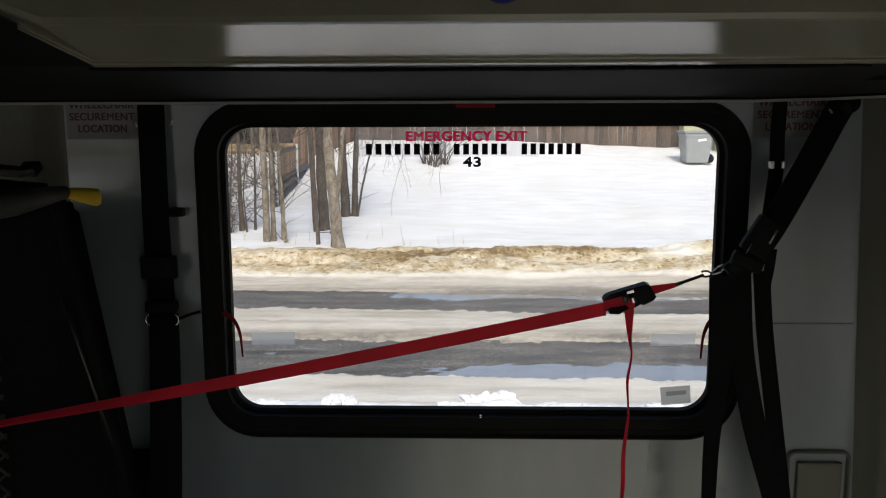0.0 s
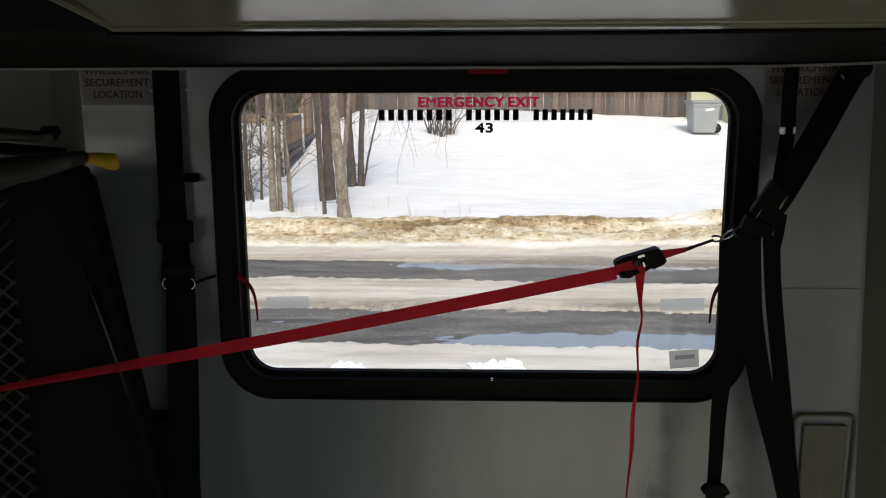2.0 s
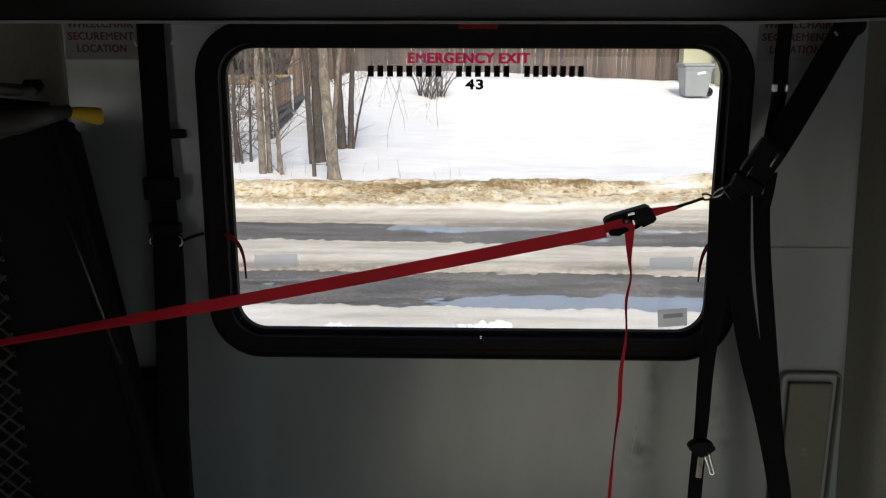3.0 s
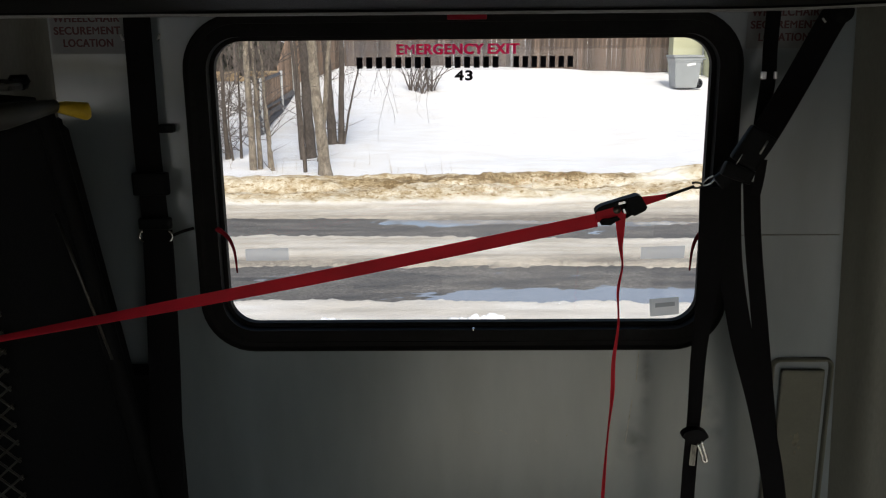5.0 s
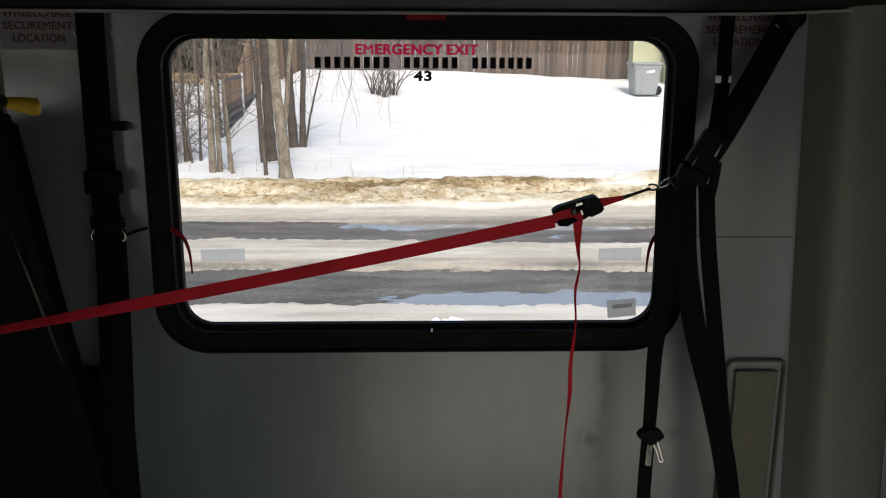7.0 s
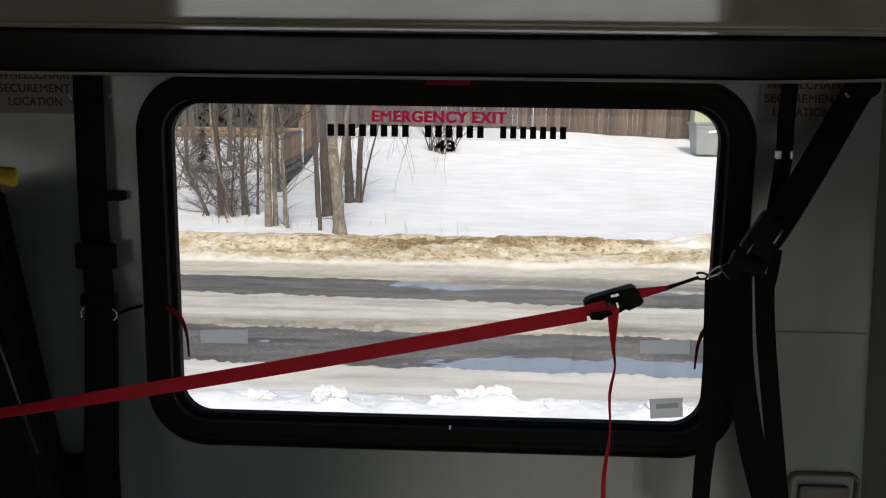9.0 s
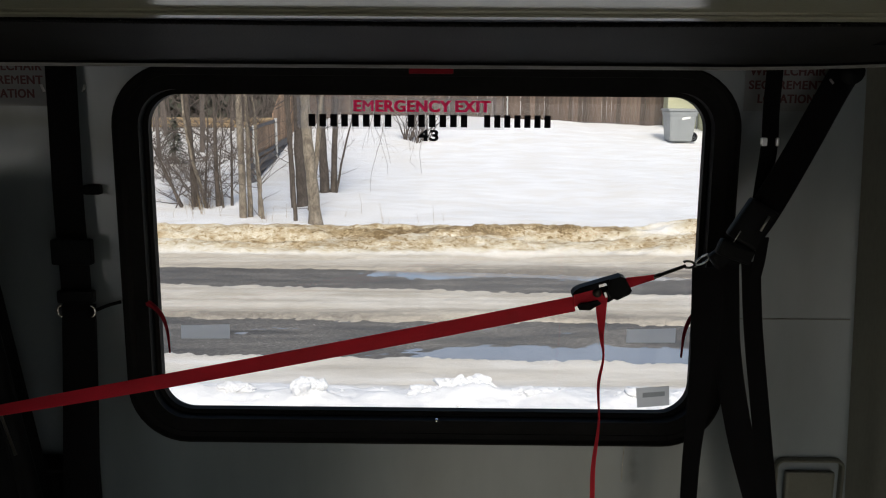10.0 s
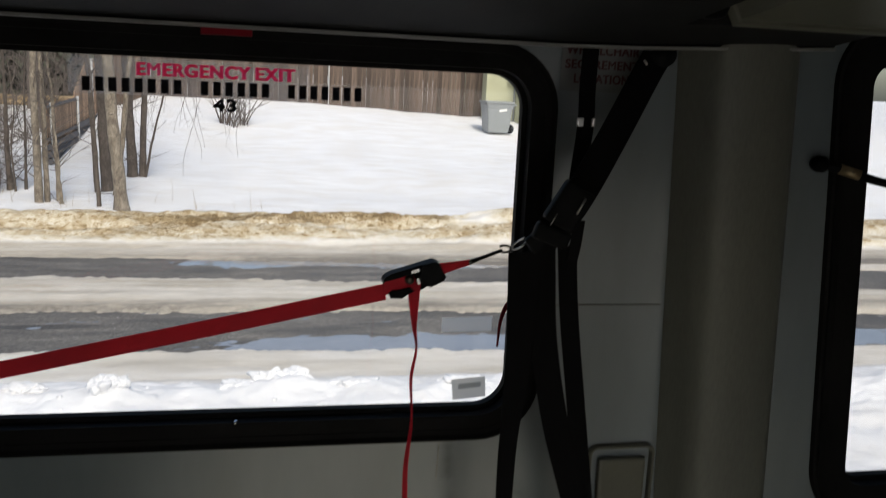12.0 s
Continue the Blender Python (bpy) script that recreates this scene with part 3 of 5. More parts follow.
    return z, dirt, brown


def build_ground():
    xs = sorted({round(v, 4) for v in [*spaced(-6.0, 6.5, 0.05, -900, 900), *np.arange(-2.2, 2.6, 0.025)]})
    ys = sorted({round(v, 4) for v in [*spaced(2.6, 11.2, 0.04, -900, 900), *np.arange(3.2, 4.4, 0.02)]})
    V, D, B = [], [], []
    for y in ys:
        for x in xs:
            z, d, br = ground_at(x, y)
            V.append((x, y, z))
            D.append(d)
            B.append(br)
    w = len(xs)
    F = [(j * w + i, j * w + i + 1, (j + 1) * w + i + 1, (j + 1) * w + i) for j in range(len(ys) - 1) for i in range(w - 1)]
    ob = mesh_ob("ground", V, F, SNOW, smooth=True)
    for key, values in (("dirt", D), ("brown", B)):
        at = ob.data.attributes.new(key, "FLOAT", "POINT")
        at.data.foreach_set("value", values)
    return tagged(ob, "snow-covered ground, dirty and brown along the ploughed berm", "snow", kind="structure")


build_ground()


def build_road():
    xs = sorted([*np.arange(-30, -6, 0.3), *np.arange(-6, 6.5, 0.05), *np.arange(6.5, 30.01, 0.3)])
    ys = list(np.arange(4.7, 9.0, 0.04))
    V = []
    for y in ys:
        for x in xs:
            near = y < 6.9
            wet = 0.0145 * max(-0.3, min(1, (x + 1.1) / 1.5)) if near else 0.012 * max(-0.5, min(1, (x + 2.2) / 2.2))
            z = -0.752 - wet * (1 - min(1, abs(y - (5.28 if near else 8.46)) / (0.42 if near else 0.34)))
            z += 0.006 * nz(x, y, 0.9, 30) + 0.004 * nz(x, y * 2, 4, 31) + 0.003 * nz(x, y * 2, 11, 32)
            V.append((x, y, z))
    w = len(xs)
    F = [(j * w + i, j * w + i + 1, (j + 1) * w + i + 1, (j + 1) * w + i) for j in range(len(ys) - 1) for i in range(w - 1)]
    tagged(mesh_ob("road", V, F, ASPHALT, smooth=True), "wet grey asphalt wheel tracks between ridges of packed snow", "road", kind="structure")
    tagged(mesh_ob("puddle_water", [(-30, 4.75, -0.757), (30, 4.75, -0.757), (30, 8.95, -0.757), (-30, 8.95, -0.757)], [(0, 1, 2, 3)], WATER),
           "shallow meltwater lying in the wheel tracks", "water", kind="structure")


build_road()


def snow_clods():
    """Thrown-up lumps of snow on the near bank and crumbs along the ridges."""
    rng = random.Random(17)
    ball = bmesh.new()
    bmesh.ops.create_icosphere(ball, subdivisions=2, radius=1)
    ball.verts.ensure_lookup_table()
    bv = [v.co.copy() for v in ball.verts]
    bf = [tuple(v.index for v in f.verts) for f in ball.faces]
    ball.free()
    spots = []
    for _ in range(45):
        spots.append((rng.uniform(-2.6, 2.8), rng.gauss(3.70, 0.18), 0.008 + 0.016 * rng.random() ** 3))
    for _ in range(40):
        spots.append((rng.uniform(-4.5, 4.8), 4.93 + rng.gauss(0, 0.06), 0.005 + 0.008 * rng.random() ** 2))
    V, F = [], []
    for x, y, q in spots:
        k0 = len(V)
        z = ground_at(x, y)[0] - q * 0.22
        flat = rng.uniform(0.45, 0.7)
        seed = rng.uniform(0, 90)
        for c in bv:
            g = 1 + 0.5 * noise.noise(c * 1.3 + Vector((seed, 0, 0))) + 0.22 * noise.noise(c * 3.4 + Vector((0, seed, 0)))
            V.append((x + c.x * q * g, y + c.y * q * g, z + c.z * q * g * flat))
        F += [tuple(k0 + i for i in f) for f in bf]
    ball = bmesh.new()
    bmesh.ops.create_icosphere(ball, subdivisions=5, radius=1)
    for cx, cy, half, high in ((-0.92, 3.70, 0.085, 0.075), (-0.82, 3.74, 0.06, 0.05), (-0.10, 3.76, 0.13, 0.05), (0.08, 3.82, 0.14, 0.075), (0.24, 3.84, 0.13, 0.07), (-1.42, 3.80, 0.17, 0.05), (1.35, 3.78, 0.2, 0.04), (0.62, 3.76, 0.16, 0.035)):
        k0 = len(V)
        z = ground_at(cx, cy)[0] - high * 0.15
        for v in ball.verts:
            p = Vector((v.co.x * half, v.co.y * 0.09, v.co.z * high))
            q = p + Vector((cx * 7, cy, 0))
            g = 0.72 + 0.40 * noise.noise(q * 9) + 0.55 * abs(noise.noise(q * 17)) + 0.18 * abs(noise.noise(q * 38)) + 0.06 * noise.noise(q * 80)
            V.append((cx + p.x * g, cy + p.y * g, z + p.z * g))
        F += [tuple(k0 + v.index for v in f.verts) for f in ball.faces]
    ball.free()
    tagged(mesh_ob("snow_clods", V, F, SNOW, None, True), "loose lumps and crumbs of ploughed snow", "snow", kind="stuff")


snow_clods()

# ---- vehicle shell ----
WIN_X0, WIN_X1, WIN_Z0, WIN_Z1 = -0.547, 0.535, 0.818, 1.459
W2_X0, W2_X1, W2_Z0, W2_Z1 = 1.264, 1.98, 0.625, 1.508


def wall_with_openings(name, x0, x1, z0, z1, y0, y1, holes, label, lining):
    """A wall of blocks round its openings, in one mesh."""
    bm = bmesh.new()
    cuts = sorted({x0, x1, *[h[0] for h in holes], *[h[1] for h in holes]})
    for a, b in zip(cuts[:-1], cuts[1:]):
        hole = [h for h in holes if h[0] <= a and b <= h[1]]
        if hole:
            box_bm((a, y0, z0), (b, y1, hole[0][2]), bm=bm)
            box_bm((a, y0, hole[0][3]), (b, y1, z1), bm=bm)
        else:
            box_bm((a, y0, z0), (b, y1, z1), bm=bm)
    bmesh.ops.remove_doubles(bm, verts=bm.verts, dist=1e-5)
    same = {}
    for f in bm.faces:
        same.setdefault(tuple(round(c, 4) for c in f.calc_center_median()), []).append(f)
    bmesh.ops.delete(bm, geom=[f for fs in same.values() if len(fs) > 1 for f in fs], context="FACES_ONLY")
    return tagged(part(name, bm, lining), label, "wall", kind="structure")


G = 0.010
wall_main = wall_with_openings("wall_window_side", -3.2, 3.6, 0, 1.92, -0.04, 0.012,
                   [(WIN_X0 - G, WIN_X1 + G, WIN_Z0 - G, WIN_Z1 + G), (W2_X0 - 0.028, W2_X1 + 0.06, W2_Z0 - G, W2_Z1 + G)],
                   "grey-white moulded side wall of a small bus, scuffed", WALL)
# Unseen far-side openings, placed and sized to shape light on the window wall.
FAR = [(-3.10, -2.08, 0.75, 1.70), (-1.93, -1.38, 0.75, 1.58), (-0.10, 1.20, 0.12, 1.42), (1.75, 2.25, 0.15, 0.90)]
wall_with_openings("wall_far_side", -3.2, 3.6, 0, 1.92, -2.24, -2.16, FAR, "plain dark grey side wall, unseen, with openings placed to let light in", DIM)
tagged(part("wall_front", box_bm((3.6, -2.44, 0), (3.68, 0.045, 1.92)), DIM), "plain grey bulkhead wall", "wall", kind="structure")
tagged(part("wall_rear", box_bm((-3.28, -2.44, 0), (-3.2, 0.045, 1.92)), DIM), "plain grey bulkhead wall", "wall", kind="structure")
tagged(part("floor", box_bm((-3.28, -2.44, -0.745), (3.68, 0.045, 0)), FLOOR), "unseen rubber bus floor, made pale grey-beige to bounce light up the wall", "floor", kind="structure")
tagged(part("ceiling", box_bm((-3.28, -2.44, 1.92), (3.68, 0.045, 2.02)), DIM), "grey headliner ceiling", "ceiling", kind="structure")


def post(name, shape, label, lean=0.0):
    """A moulded upright with rounded flanks, standing proud of the wall: shape gives (x, depth) across it."""
    prof = [(p.x, -0.041 - max(0.0, p.y)) for p in smooth_path([(x, d, 0) for x, d in shape], 6)]
    V = [(x + lean * (1.07 - z), y, z) for z in (0.002, 1.918) for x, y in prof]
    n = len(prof)
    F = [(k, k + 1, n + k + 1, n + k) for k in range(n - 1)]
    bm = bmesh.new()
    vs = [bm.verts.new(v) for v in V]
    for f in F:
        bm.faces.new([vs[i] for i in f])
    return tagged(part(name, bm, POST, smooth=True), label, "wall post", kind="structure")


post("wall_post_1", [(0.840, 0.0), (0.848, 0.018), (0.856, 0.036), (0.868, 0.066), (0.886, 0.088), (0.915, 0.097), (0.955, 0.098), (1.00, 0.093), (1.035, 0.080), (1.058, 0.052), (1.075, 0.012), (1.085, 0.0)],
     "moulded grey-white wall post with rounded flanks", 0.045)
post("wall_post_2", [(-1.30, 0.0), (-1.285, 0.03), (-1.26, 0.07), (-1.20, 0.08), (-1.05, 0.08), (-0.97, 0.075), (-0.925, 0.050), (-0.895, 0.008), (-0.885, 0.0)],
     "moulded grey-white wall post with rounded flanks")


# ---- overhead soffit and cover panel ----
def soffit_run(name, stations, prof, material, label, category):
    """A profile drawn along x through stations (x, lift)."""
    n = len(prof)
    bm = bmesh.new()
    vs = [bm.verts.new((x, y, min(z + dz, 1.918))) for x, dz in stations for y, z in prof]
    m = len(stations)
    bm.faces.new([vs[k] for k in range(n)])
    bm.faces.new([vs[(m - 1) * n + k] for k in reversed(range(n))])
    for j in range(m - 1):
        for k in range(n):
            bm.faces.new([vs[j * n + k], vs[(j + 1) * n + k], vs[(j + 1) * n + (k + 1) % n], vs[j * n + (k + 1) % n]])
    return tagged(part(name, bm, material), label, category, kind="structure")


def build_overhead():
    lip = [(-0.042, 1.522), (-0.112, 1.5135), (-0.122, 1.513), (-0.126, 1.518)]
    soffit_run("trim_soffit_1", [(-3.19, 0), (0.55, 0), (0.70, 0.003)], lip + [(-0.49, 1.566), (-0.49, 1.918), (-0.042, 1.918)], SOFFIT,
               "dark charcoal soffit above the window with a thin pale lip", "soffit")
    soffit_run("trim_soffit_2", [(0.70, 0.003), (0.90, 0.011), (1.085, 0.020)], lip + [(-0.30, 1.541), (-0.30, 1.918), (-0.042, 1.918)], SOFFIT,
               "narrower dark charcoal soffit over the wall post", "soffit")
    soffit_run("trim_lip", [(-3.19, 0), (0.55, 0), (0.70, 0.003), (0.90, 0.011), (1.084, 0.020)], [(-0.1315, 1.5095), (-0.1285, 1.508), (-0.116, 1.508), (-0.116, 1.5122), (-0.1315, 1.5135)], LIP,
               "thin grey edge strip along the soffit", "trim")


build_overhead()


def cover_panel(x0, x1, label, base=1.571, back=0.0, g=0.115, skin=None):
    """A beige moulded cover with clipped lower corners: rolled rim, groove, sloping lower band, upright face."""
    t = thing("overhead_cover", ((x0 + x1) / 2, back - 0.49, base), label, "overhead panel", "overhead covers")

    def loop(o, y):
        y += back
        c = 0.055
        a = o * 0.55
        return [(x0 - a, y, base - o), (x1 + a, y, base - o), (x1 + g + o, y, base + c - a), (x1 + g + o, y, 1.916), (x0 - g - o, y, 1.916), (x0 - g - o, y, base + c - a)]

    def shell(name, loops, front, back, note=""):
        bm = bmesh.new()
        vs = [bm.verts.new(v) for l in loops for v in l]
        for j in range(len(loops) - 1):
            for k in range(6):
                bm.faces.new([vs[j * 6 + k], vs[j * 6 + (k + 1) % 6], vs[(j + 1) * 6 + (k + 1) % 6], vs[(j + 1) * 6 + k]])
        if front:
            bm.faces.new([vs[(len(loops) - 1) * 6 + k] for k in range(6)])
        if back:
            bm.faces.new([vs[k] for k in reversed(range(6))])
        under(part(name, bm, skin or TRIM, t, note))

    shell("rim", [loop(0.005, -0.4915), loop(0.007, -0.4945), loop(0.0042, -0.506), loop(0.0015, -0.509), loop(0.0000, -0.5085), loop(-0.001, -0.494)], False, True, "rolled beige rim")
    shell("lower_band", [loop(-0.0004, -0.5080), loop(-0.0036, -0.5092), loop(-0.0365, -0.712), loop(-0.039, -0.720)], False, False, "sloping glossy band")
    shell("face_panel", [loop(-0.0392, -0.7202), loop(-0.047, -0.723)], True, False)


cover_panel(-0.611, 0.665, "glossy beige overhead cover panel with clipped corners")
cover_panel(0.78, 2.2, "olive-grey overhead cover panel beyond the wall post", 1.552, 0.188, 0.03, COVER)


def edging():
    """A black ribbed edging cord, sagging a little, tucked behind the rim of the cover."""
    V, F = [], []
    n = 190
    for k in range(n):
        x = -0.62 + 1.24 * k / (n - 1)
        z = 1.5625 - 0.004 * math.cos(x / 0.62 * math.pi / 2)
        tube_into(V, F, [(x - 0.0045, -0.480, z + 0.003), (x, -0.4845, z), (x + 0.0045, -0.480, z - 0.003)], [0.0012, 0.0019, 0.0012], 5)
    tube_into(V, F, [(-0.63 + 1.26 * k / 20, -0.4795, 1.5625 - 0.004 * math.cos((-0.63 + 1.26 * k / 20) / 0.63 * math.pi / 2)) for k in range(21)], 0.0036, 6)
    tagged(put(mesh_ob("trim_edging", V, F, RUBBER, None, True), (0, -0.48, 1.56)), "black ribbed edging cord under the overhead cover", "edging", kind="structure")


edging()

# ---- windows ----
FRAME = [(0.0, 0.010), (0.0, -0.010), (0.006, -0.0135), (0.012, -0.014), (0.0145, -0.022), (0.023, -0.0235), (0.0255, -0.032), (0.034, -0.0335), (0.0365, -0.042),
         (0.046, -0.0445), (0.052, -0.051), (0.056, -0.050), (0.058, -0.0405), (0.009, -0.0405), (0.009, 0.010)]


def bus_window(name, x0, x1, z0, z1, r, label, wide=1.0, lean=0.0):
    cx, cz, hx, hz = (x0 + x1) / 2, (z0 + z1) / 2, (x1 - x0) / 2, (z1 - z0) / 2
    w = thing(name, (cx, 0, z0), label, "window", kind="structure")
    ring = ring_sweep("window_frame", cx, cz, hx, hz, r, [(o * wide if o > 0.0095 else o, y) for o, y in FRAME], RUBBER, w, "stepped black window frame")
    pane = plate("pane", rounded_rect(cx, cz, hx + 0.003, hz + 0.003, r), 0.003, 0.007, GLASS, w, "clear glass")
    pane.visible_shadow = False
    for ob in (ring, pane):
        for v in ob.data.vertices:
            v.co.x += lean * (1.3 - z0 - v.co.z)
    return w


win = bus_window("window_1", WIN_X0, WIN_X1, WIN_Z0, WIN_Z1, 0.062, "wide black-framed emergency exit window with lettering on its glass")
win2 = bus_window("window_2", W2_X0, W2_X1, W2_Z0, W2_Z1, 0.040, "tall black-framed bus window beside the wall post", 1.68, 0.075)
# Frames and panes for the light openings added in the far wall.
for i, (a, b, c, d) in enumerate(FAR):
    cx, cz = (a + b) / 2, (c + d) / 2
    w = thing("window_%d" % (i + 3), (cx, -2.2, c), "plain black-framed bus window", "window", kind="structure")
    ring_sweep("window_frame", cx, cz, (b - a) / 2 - 0.01, (d - c) / 2 - 0.01, 0.06, [(o, -2.205 - y) for o, y in FRAME], RUBBER, w)
    pane = plate("pane", rounded_rect(cx, cz, (b - a) / 2 - 0.007, (d - c) / 2 - 0.007, 0.06), -2.21, -2.206, GLASS, w)
    pane.visible_shadow = False

# lettering and stickers on the glass
def film(name, outline, y, material, label=""):
    """A single sheet of printed film on the glass."""
    return under(mesh_ob(name, [(x, y, z) for x, z in outline], [tuple(range(len(outline)))], material, win, False, label))


lettering("lettering_emergency_exit", "EMERGENCY EXIT", -0.0155, 0.0008, 1.4275, 0.265, 0.0225, INK_RED, win, bold=0.024, stout=0.0024, label="red capitals EMERGENCY EXIT")
# the operator's line, as plain upright bars in three runs of eight, six and seven
bars_v, bars_f = [], []
for start, end, count in ((-0.240, -0.070, 8), (-0.046, 0.078, 6), (0.103, 0.240, 7)):
    pitch = (end - start) / count
    for k in range(count):
        xa = start + pitch * (k + 0.19)
        xb = xa + pitch * 0.62
        n = len(bars_v)
        bars_v += [(xa, 0.0008, 1.3985), (xb, 0.0008, 1.3985), (xb, 0.0008, 1.4225), (xa, 0.0008, 1.4225)]
        bars_f.append((n, n + 1, n + 2, n + 3))
under(mesh_ob("printed_bars", bars_v, bars_f, INK_BLACK, win, False, "row of black printed bars"))
lettering("lettering_fleet_number", "43", -0.002, 0.0008, 1.371, 0.040, 0.0225, INK_BLACK, win, bold=0.040, label="black figures 43")
film("decal_strip", [(-0.258, 1.394), (0.145, 1.394), (0.145, 1.4575), (-0.258, 1.4575)], 0.0018, DECAL, "clear greyish decal film")
for xa in (-0.507, 0.404):
    film("faded_sticker", [(xa, 0.965), (xa + 0.1, 0.966), (xa + 0.1, 0.996), (xa, 0.993)], 0.0018, STICKER, "faded clear sticker")
film("glass_label", [(0.433, 0.8255), (0.4995, 0.8315), (0.4965, 0.8735), (0.4285, 0.868)], 0.0012, GREYLABEL, "small grey maker's label")
film("label_bars", [(0.443, 0.8475), (0.4885, 0.852), (0.488, 0.862), (0.4425, 0.858)], 0.0004, LABELINK)


def release_handle(s):
    x = 0.531 if s > 0 else -0.543
    path = smooth_path([(x + s * 0.022, -0.030, 1.050), (x + s * 0.004, -0.042, 1.045), (x - s * 0.014, -0.046, 1.028), (x - s * 0.024, -0.047, 0.998), (x - s * 0.027, -0.046, 0.950)], 6)
    n = len(path)
    tube("release_handle", path, [0.0072 - 0.0052 * k / (n - 1) for k in range(n)], REDPLASTIC, win, 8, "curved dark red release handle")


release_handle(1)
release_handle(-1)
under(part("release_tab", box_bm((-0.037, -0.060, 1.4995), (0.046, -0.046, 1.530), 0.002), REDPLASTIC, win, "red pull tab"))
# Chrome stud added in place of daylight showing through a weep hole.
V, F = [], []
tube_into(V, F, [(0.018, -0.0535, 0.8135), (0.018, -0.0515, 0.8138), (0.018, -0.0460, 0.8140)], [0.0016, 0.0030, 0.0034], 12)
under(mesh_ob("rivet", V, F, CHROME, win, False, "chrome stud standing in for light through a weep hole"))

# strap handle on the other window
tube("window_strap", smooth_path([(1.146, -0.058, 1.314), (1.175, -0.082, 1.307), (1.21, -0.092, 1.296), (1.27, -0.09, 1.284), (1.36, -0.07, 1.278)], 6), 0.0085, PLASTIC, win2, 10, "curved black handle")
tube("handle_knob", [(1.132, -0.041, 1.315), (1.133, -0.052, 1.316), (1.136, -0.066, 1.316), (1.137, -0.073, 1.316)], [0.012, 0.0165, 0.0155, 0.007], PLASTIC, win2, 14, "round black handle mount")
tube("handle_ferrule", [(1.165, -0.0765, 1.3095), (1.200, -0.0905, 1.299)], 0.0105, mat("brass", (0.34, 0.26, 0.15), 0.45, 0.6), win2, 12, "worn brass ferrule")


# ---- wall signs, cover, bumper ----
def wall_sign(x, z, label):
    s = thing("wall_sign", (x, -0.041, z), label, "sign", "securement signs")
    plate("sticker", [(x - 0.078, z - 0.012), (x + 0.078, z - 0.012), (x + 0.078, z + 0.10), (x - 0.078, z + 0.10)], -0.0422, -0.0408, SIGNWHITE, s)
    for word, zz, w in (("WHEELCHAIR", 0.054, 0.142), ("SECUREMENT", 0.0285, 0.142), ("LOCATION", 0.003, 0.106)):
        lettering("lettering", word, x, -0.0428, z + zz, w, 0.0165, INK_SIGN, s, bold=0.020, stout=0.001)
    return s


wall_sign(-0.802, 1.447, "white sticker with maroon capitals WHEELCHAIR SECUREMENT LOCATION")
wall_sign(0.672, 1.447, "white sticker with maroon capitals WHEELCHAIR SECUREMENT LOCATION, behind belts")


def access_cover():
    c = thing("access_cover", (0.78, -0.041, 0.28), "raised beige access cover on the lower wall, stained", "access cover")
    ring_sweep("rim", 0.778, 0.50, 0.054, 0.221, 0.003, [(0.009, -0.0405), (0.010, -0.050), (0.012, -0.053), (0.015, -0.053), (0.018, -0.048), (0.018, -0.0405)], COVER, c)
    bm = box_bm((0.729, -0.056, 0.290), (0.829, -0.0405, 0.712), 0.006)
    under(part("cover_plate", bm, COVER, c, "raised stained cover plate"))
    rng = random.Random(4)
    for cx, cz, q in ((0.776, 0.545, 0.009), (0.772, 0.530, 0.006), (0.783, 0.520, 0.0045), (0.775, 0.505, 0.004), (0.762, 0.548, 0.003)):
        blob = [(cx + q * rng.uniform(0.6, 1.2) * math.cos(a), cz + 1.5 * q * rng.uniform(0.6, 1.2) * math.sin(a)) for a in np.linspace(0, 5.9, 14)]
        plate("stain", blob, -0.0566, -0.0561, MUD, c, "faint brown stain")


access_cover()
seam = box_bm((0.60, -0.0425, 1.0285), (0.834, -0.0395, 1.0305))
tagged(part("trim_seam", seam, GREYPAINT), "thin dark joint line in the wall panel", "seam", kind="structure")
for x, z, ln, tilt, w in ((0.02, 0.555, 0.030, -24, 0.0011), (0.09, 0.553, 0.022, -32, 0.0010), (0.17, 0.528, 0.012, -50, 0.0008), (0.24, 0.545, 0.007, 80, 0.0016),
                          (0.40, 0.73, 0.10, 88, 0.0022), (0.385, 0.58, 0.11, 84, 0.0026), (0.545, 0.645, 0.035, -50, 0.004), (0.555, 0.60, 0.04, 70, 0.003)):
    bm = box_bm((-ln / 2, -0.0003, -w / 2), (ln / 2, 0.0003, w / 2))
    bmesh.ops.transform(bm, matrix=Matrix.Translation((x, -0.0404, z)) @ Matrix.Rotation(radians(-tilt), 4, "Y"), verts=bm.verts)
    part("scuff_mark", bm, SCUFF, wall_main, "faint grey scuff")
for x, z, hx, hz in ((0.560, 0.640, 0.042, 0.050), (0.585, 0.56, 0.03, 0.06), (0.42, 0.70, 0.02, 0.12), (0.395, 0.53, 0.05, 0.07)):
    under(mesh_ob("grime_smear", [(x - hx, -0.0403, z - hz), (x + hx, -0.0403, z - hz), (x + hx, -0.0403, z + hz), (x - hx, -0.0403, z + hz)], [(0, 1, 2, 3)], GRIME, wall_main, False, "soft grey smear"))
bmp = tagged(part("wall_bumper", box_bm((-0.662, -0.062, 1.2675), (-0.630, -0.0405, 1.2865), 0.004), PLASTIC), "small black rubber bumper on the wall", "bumper")


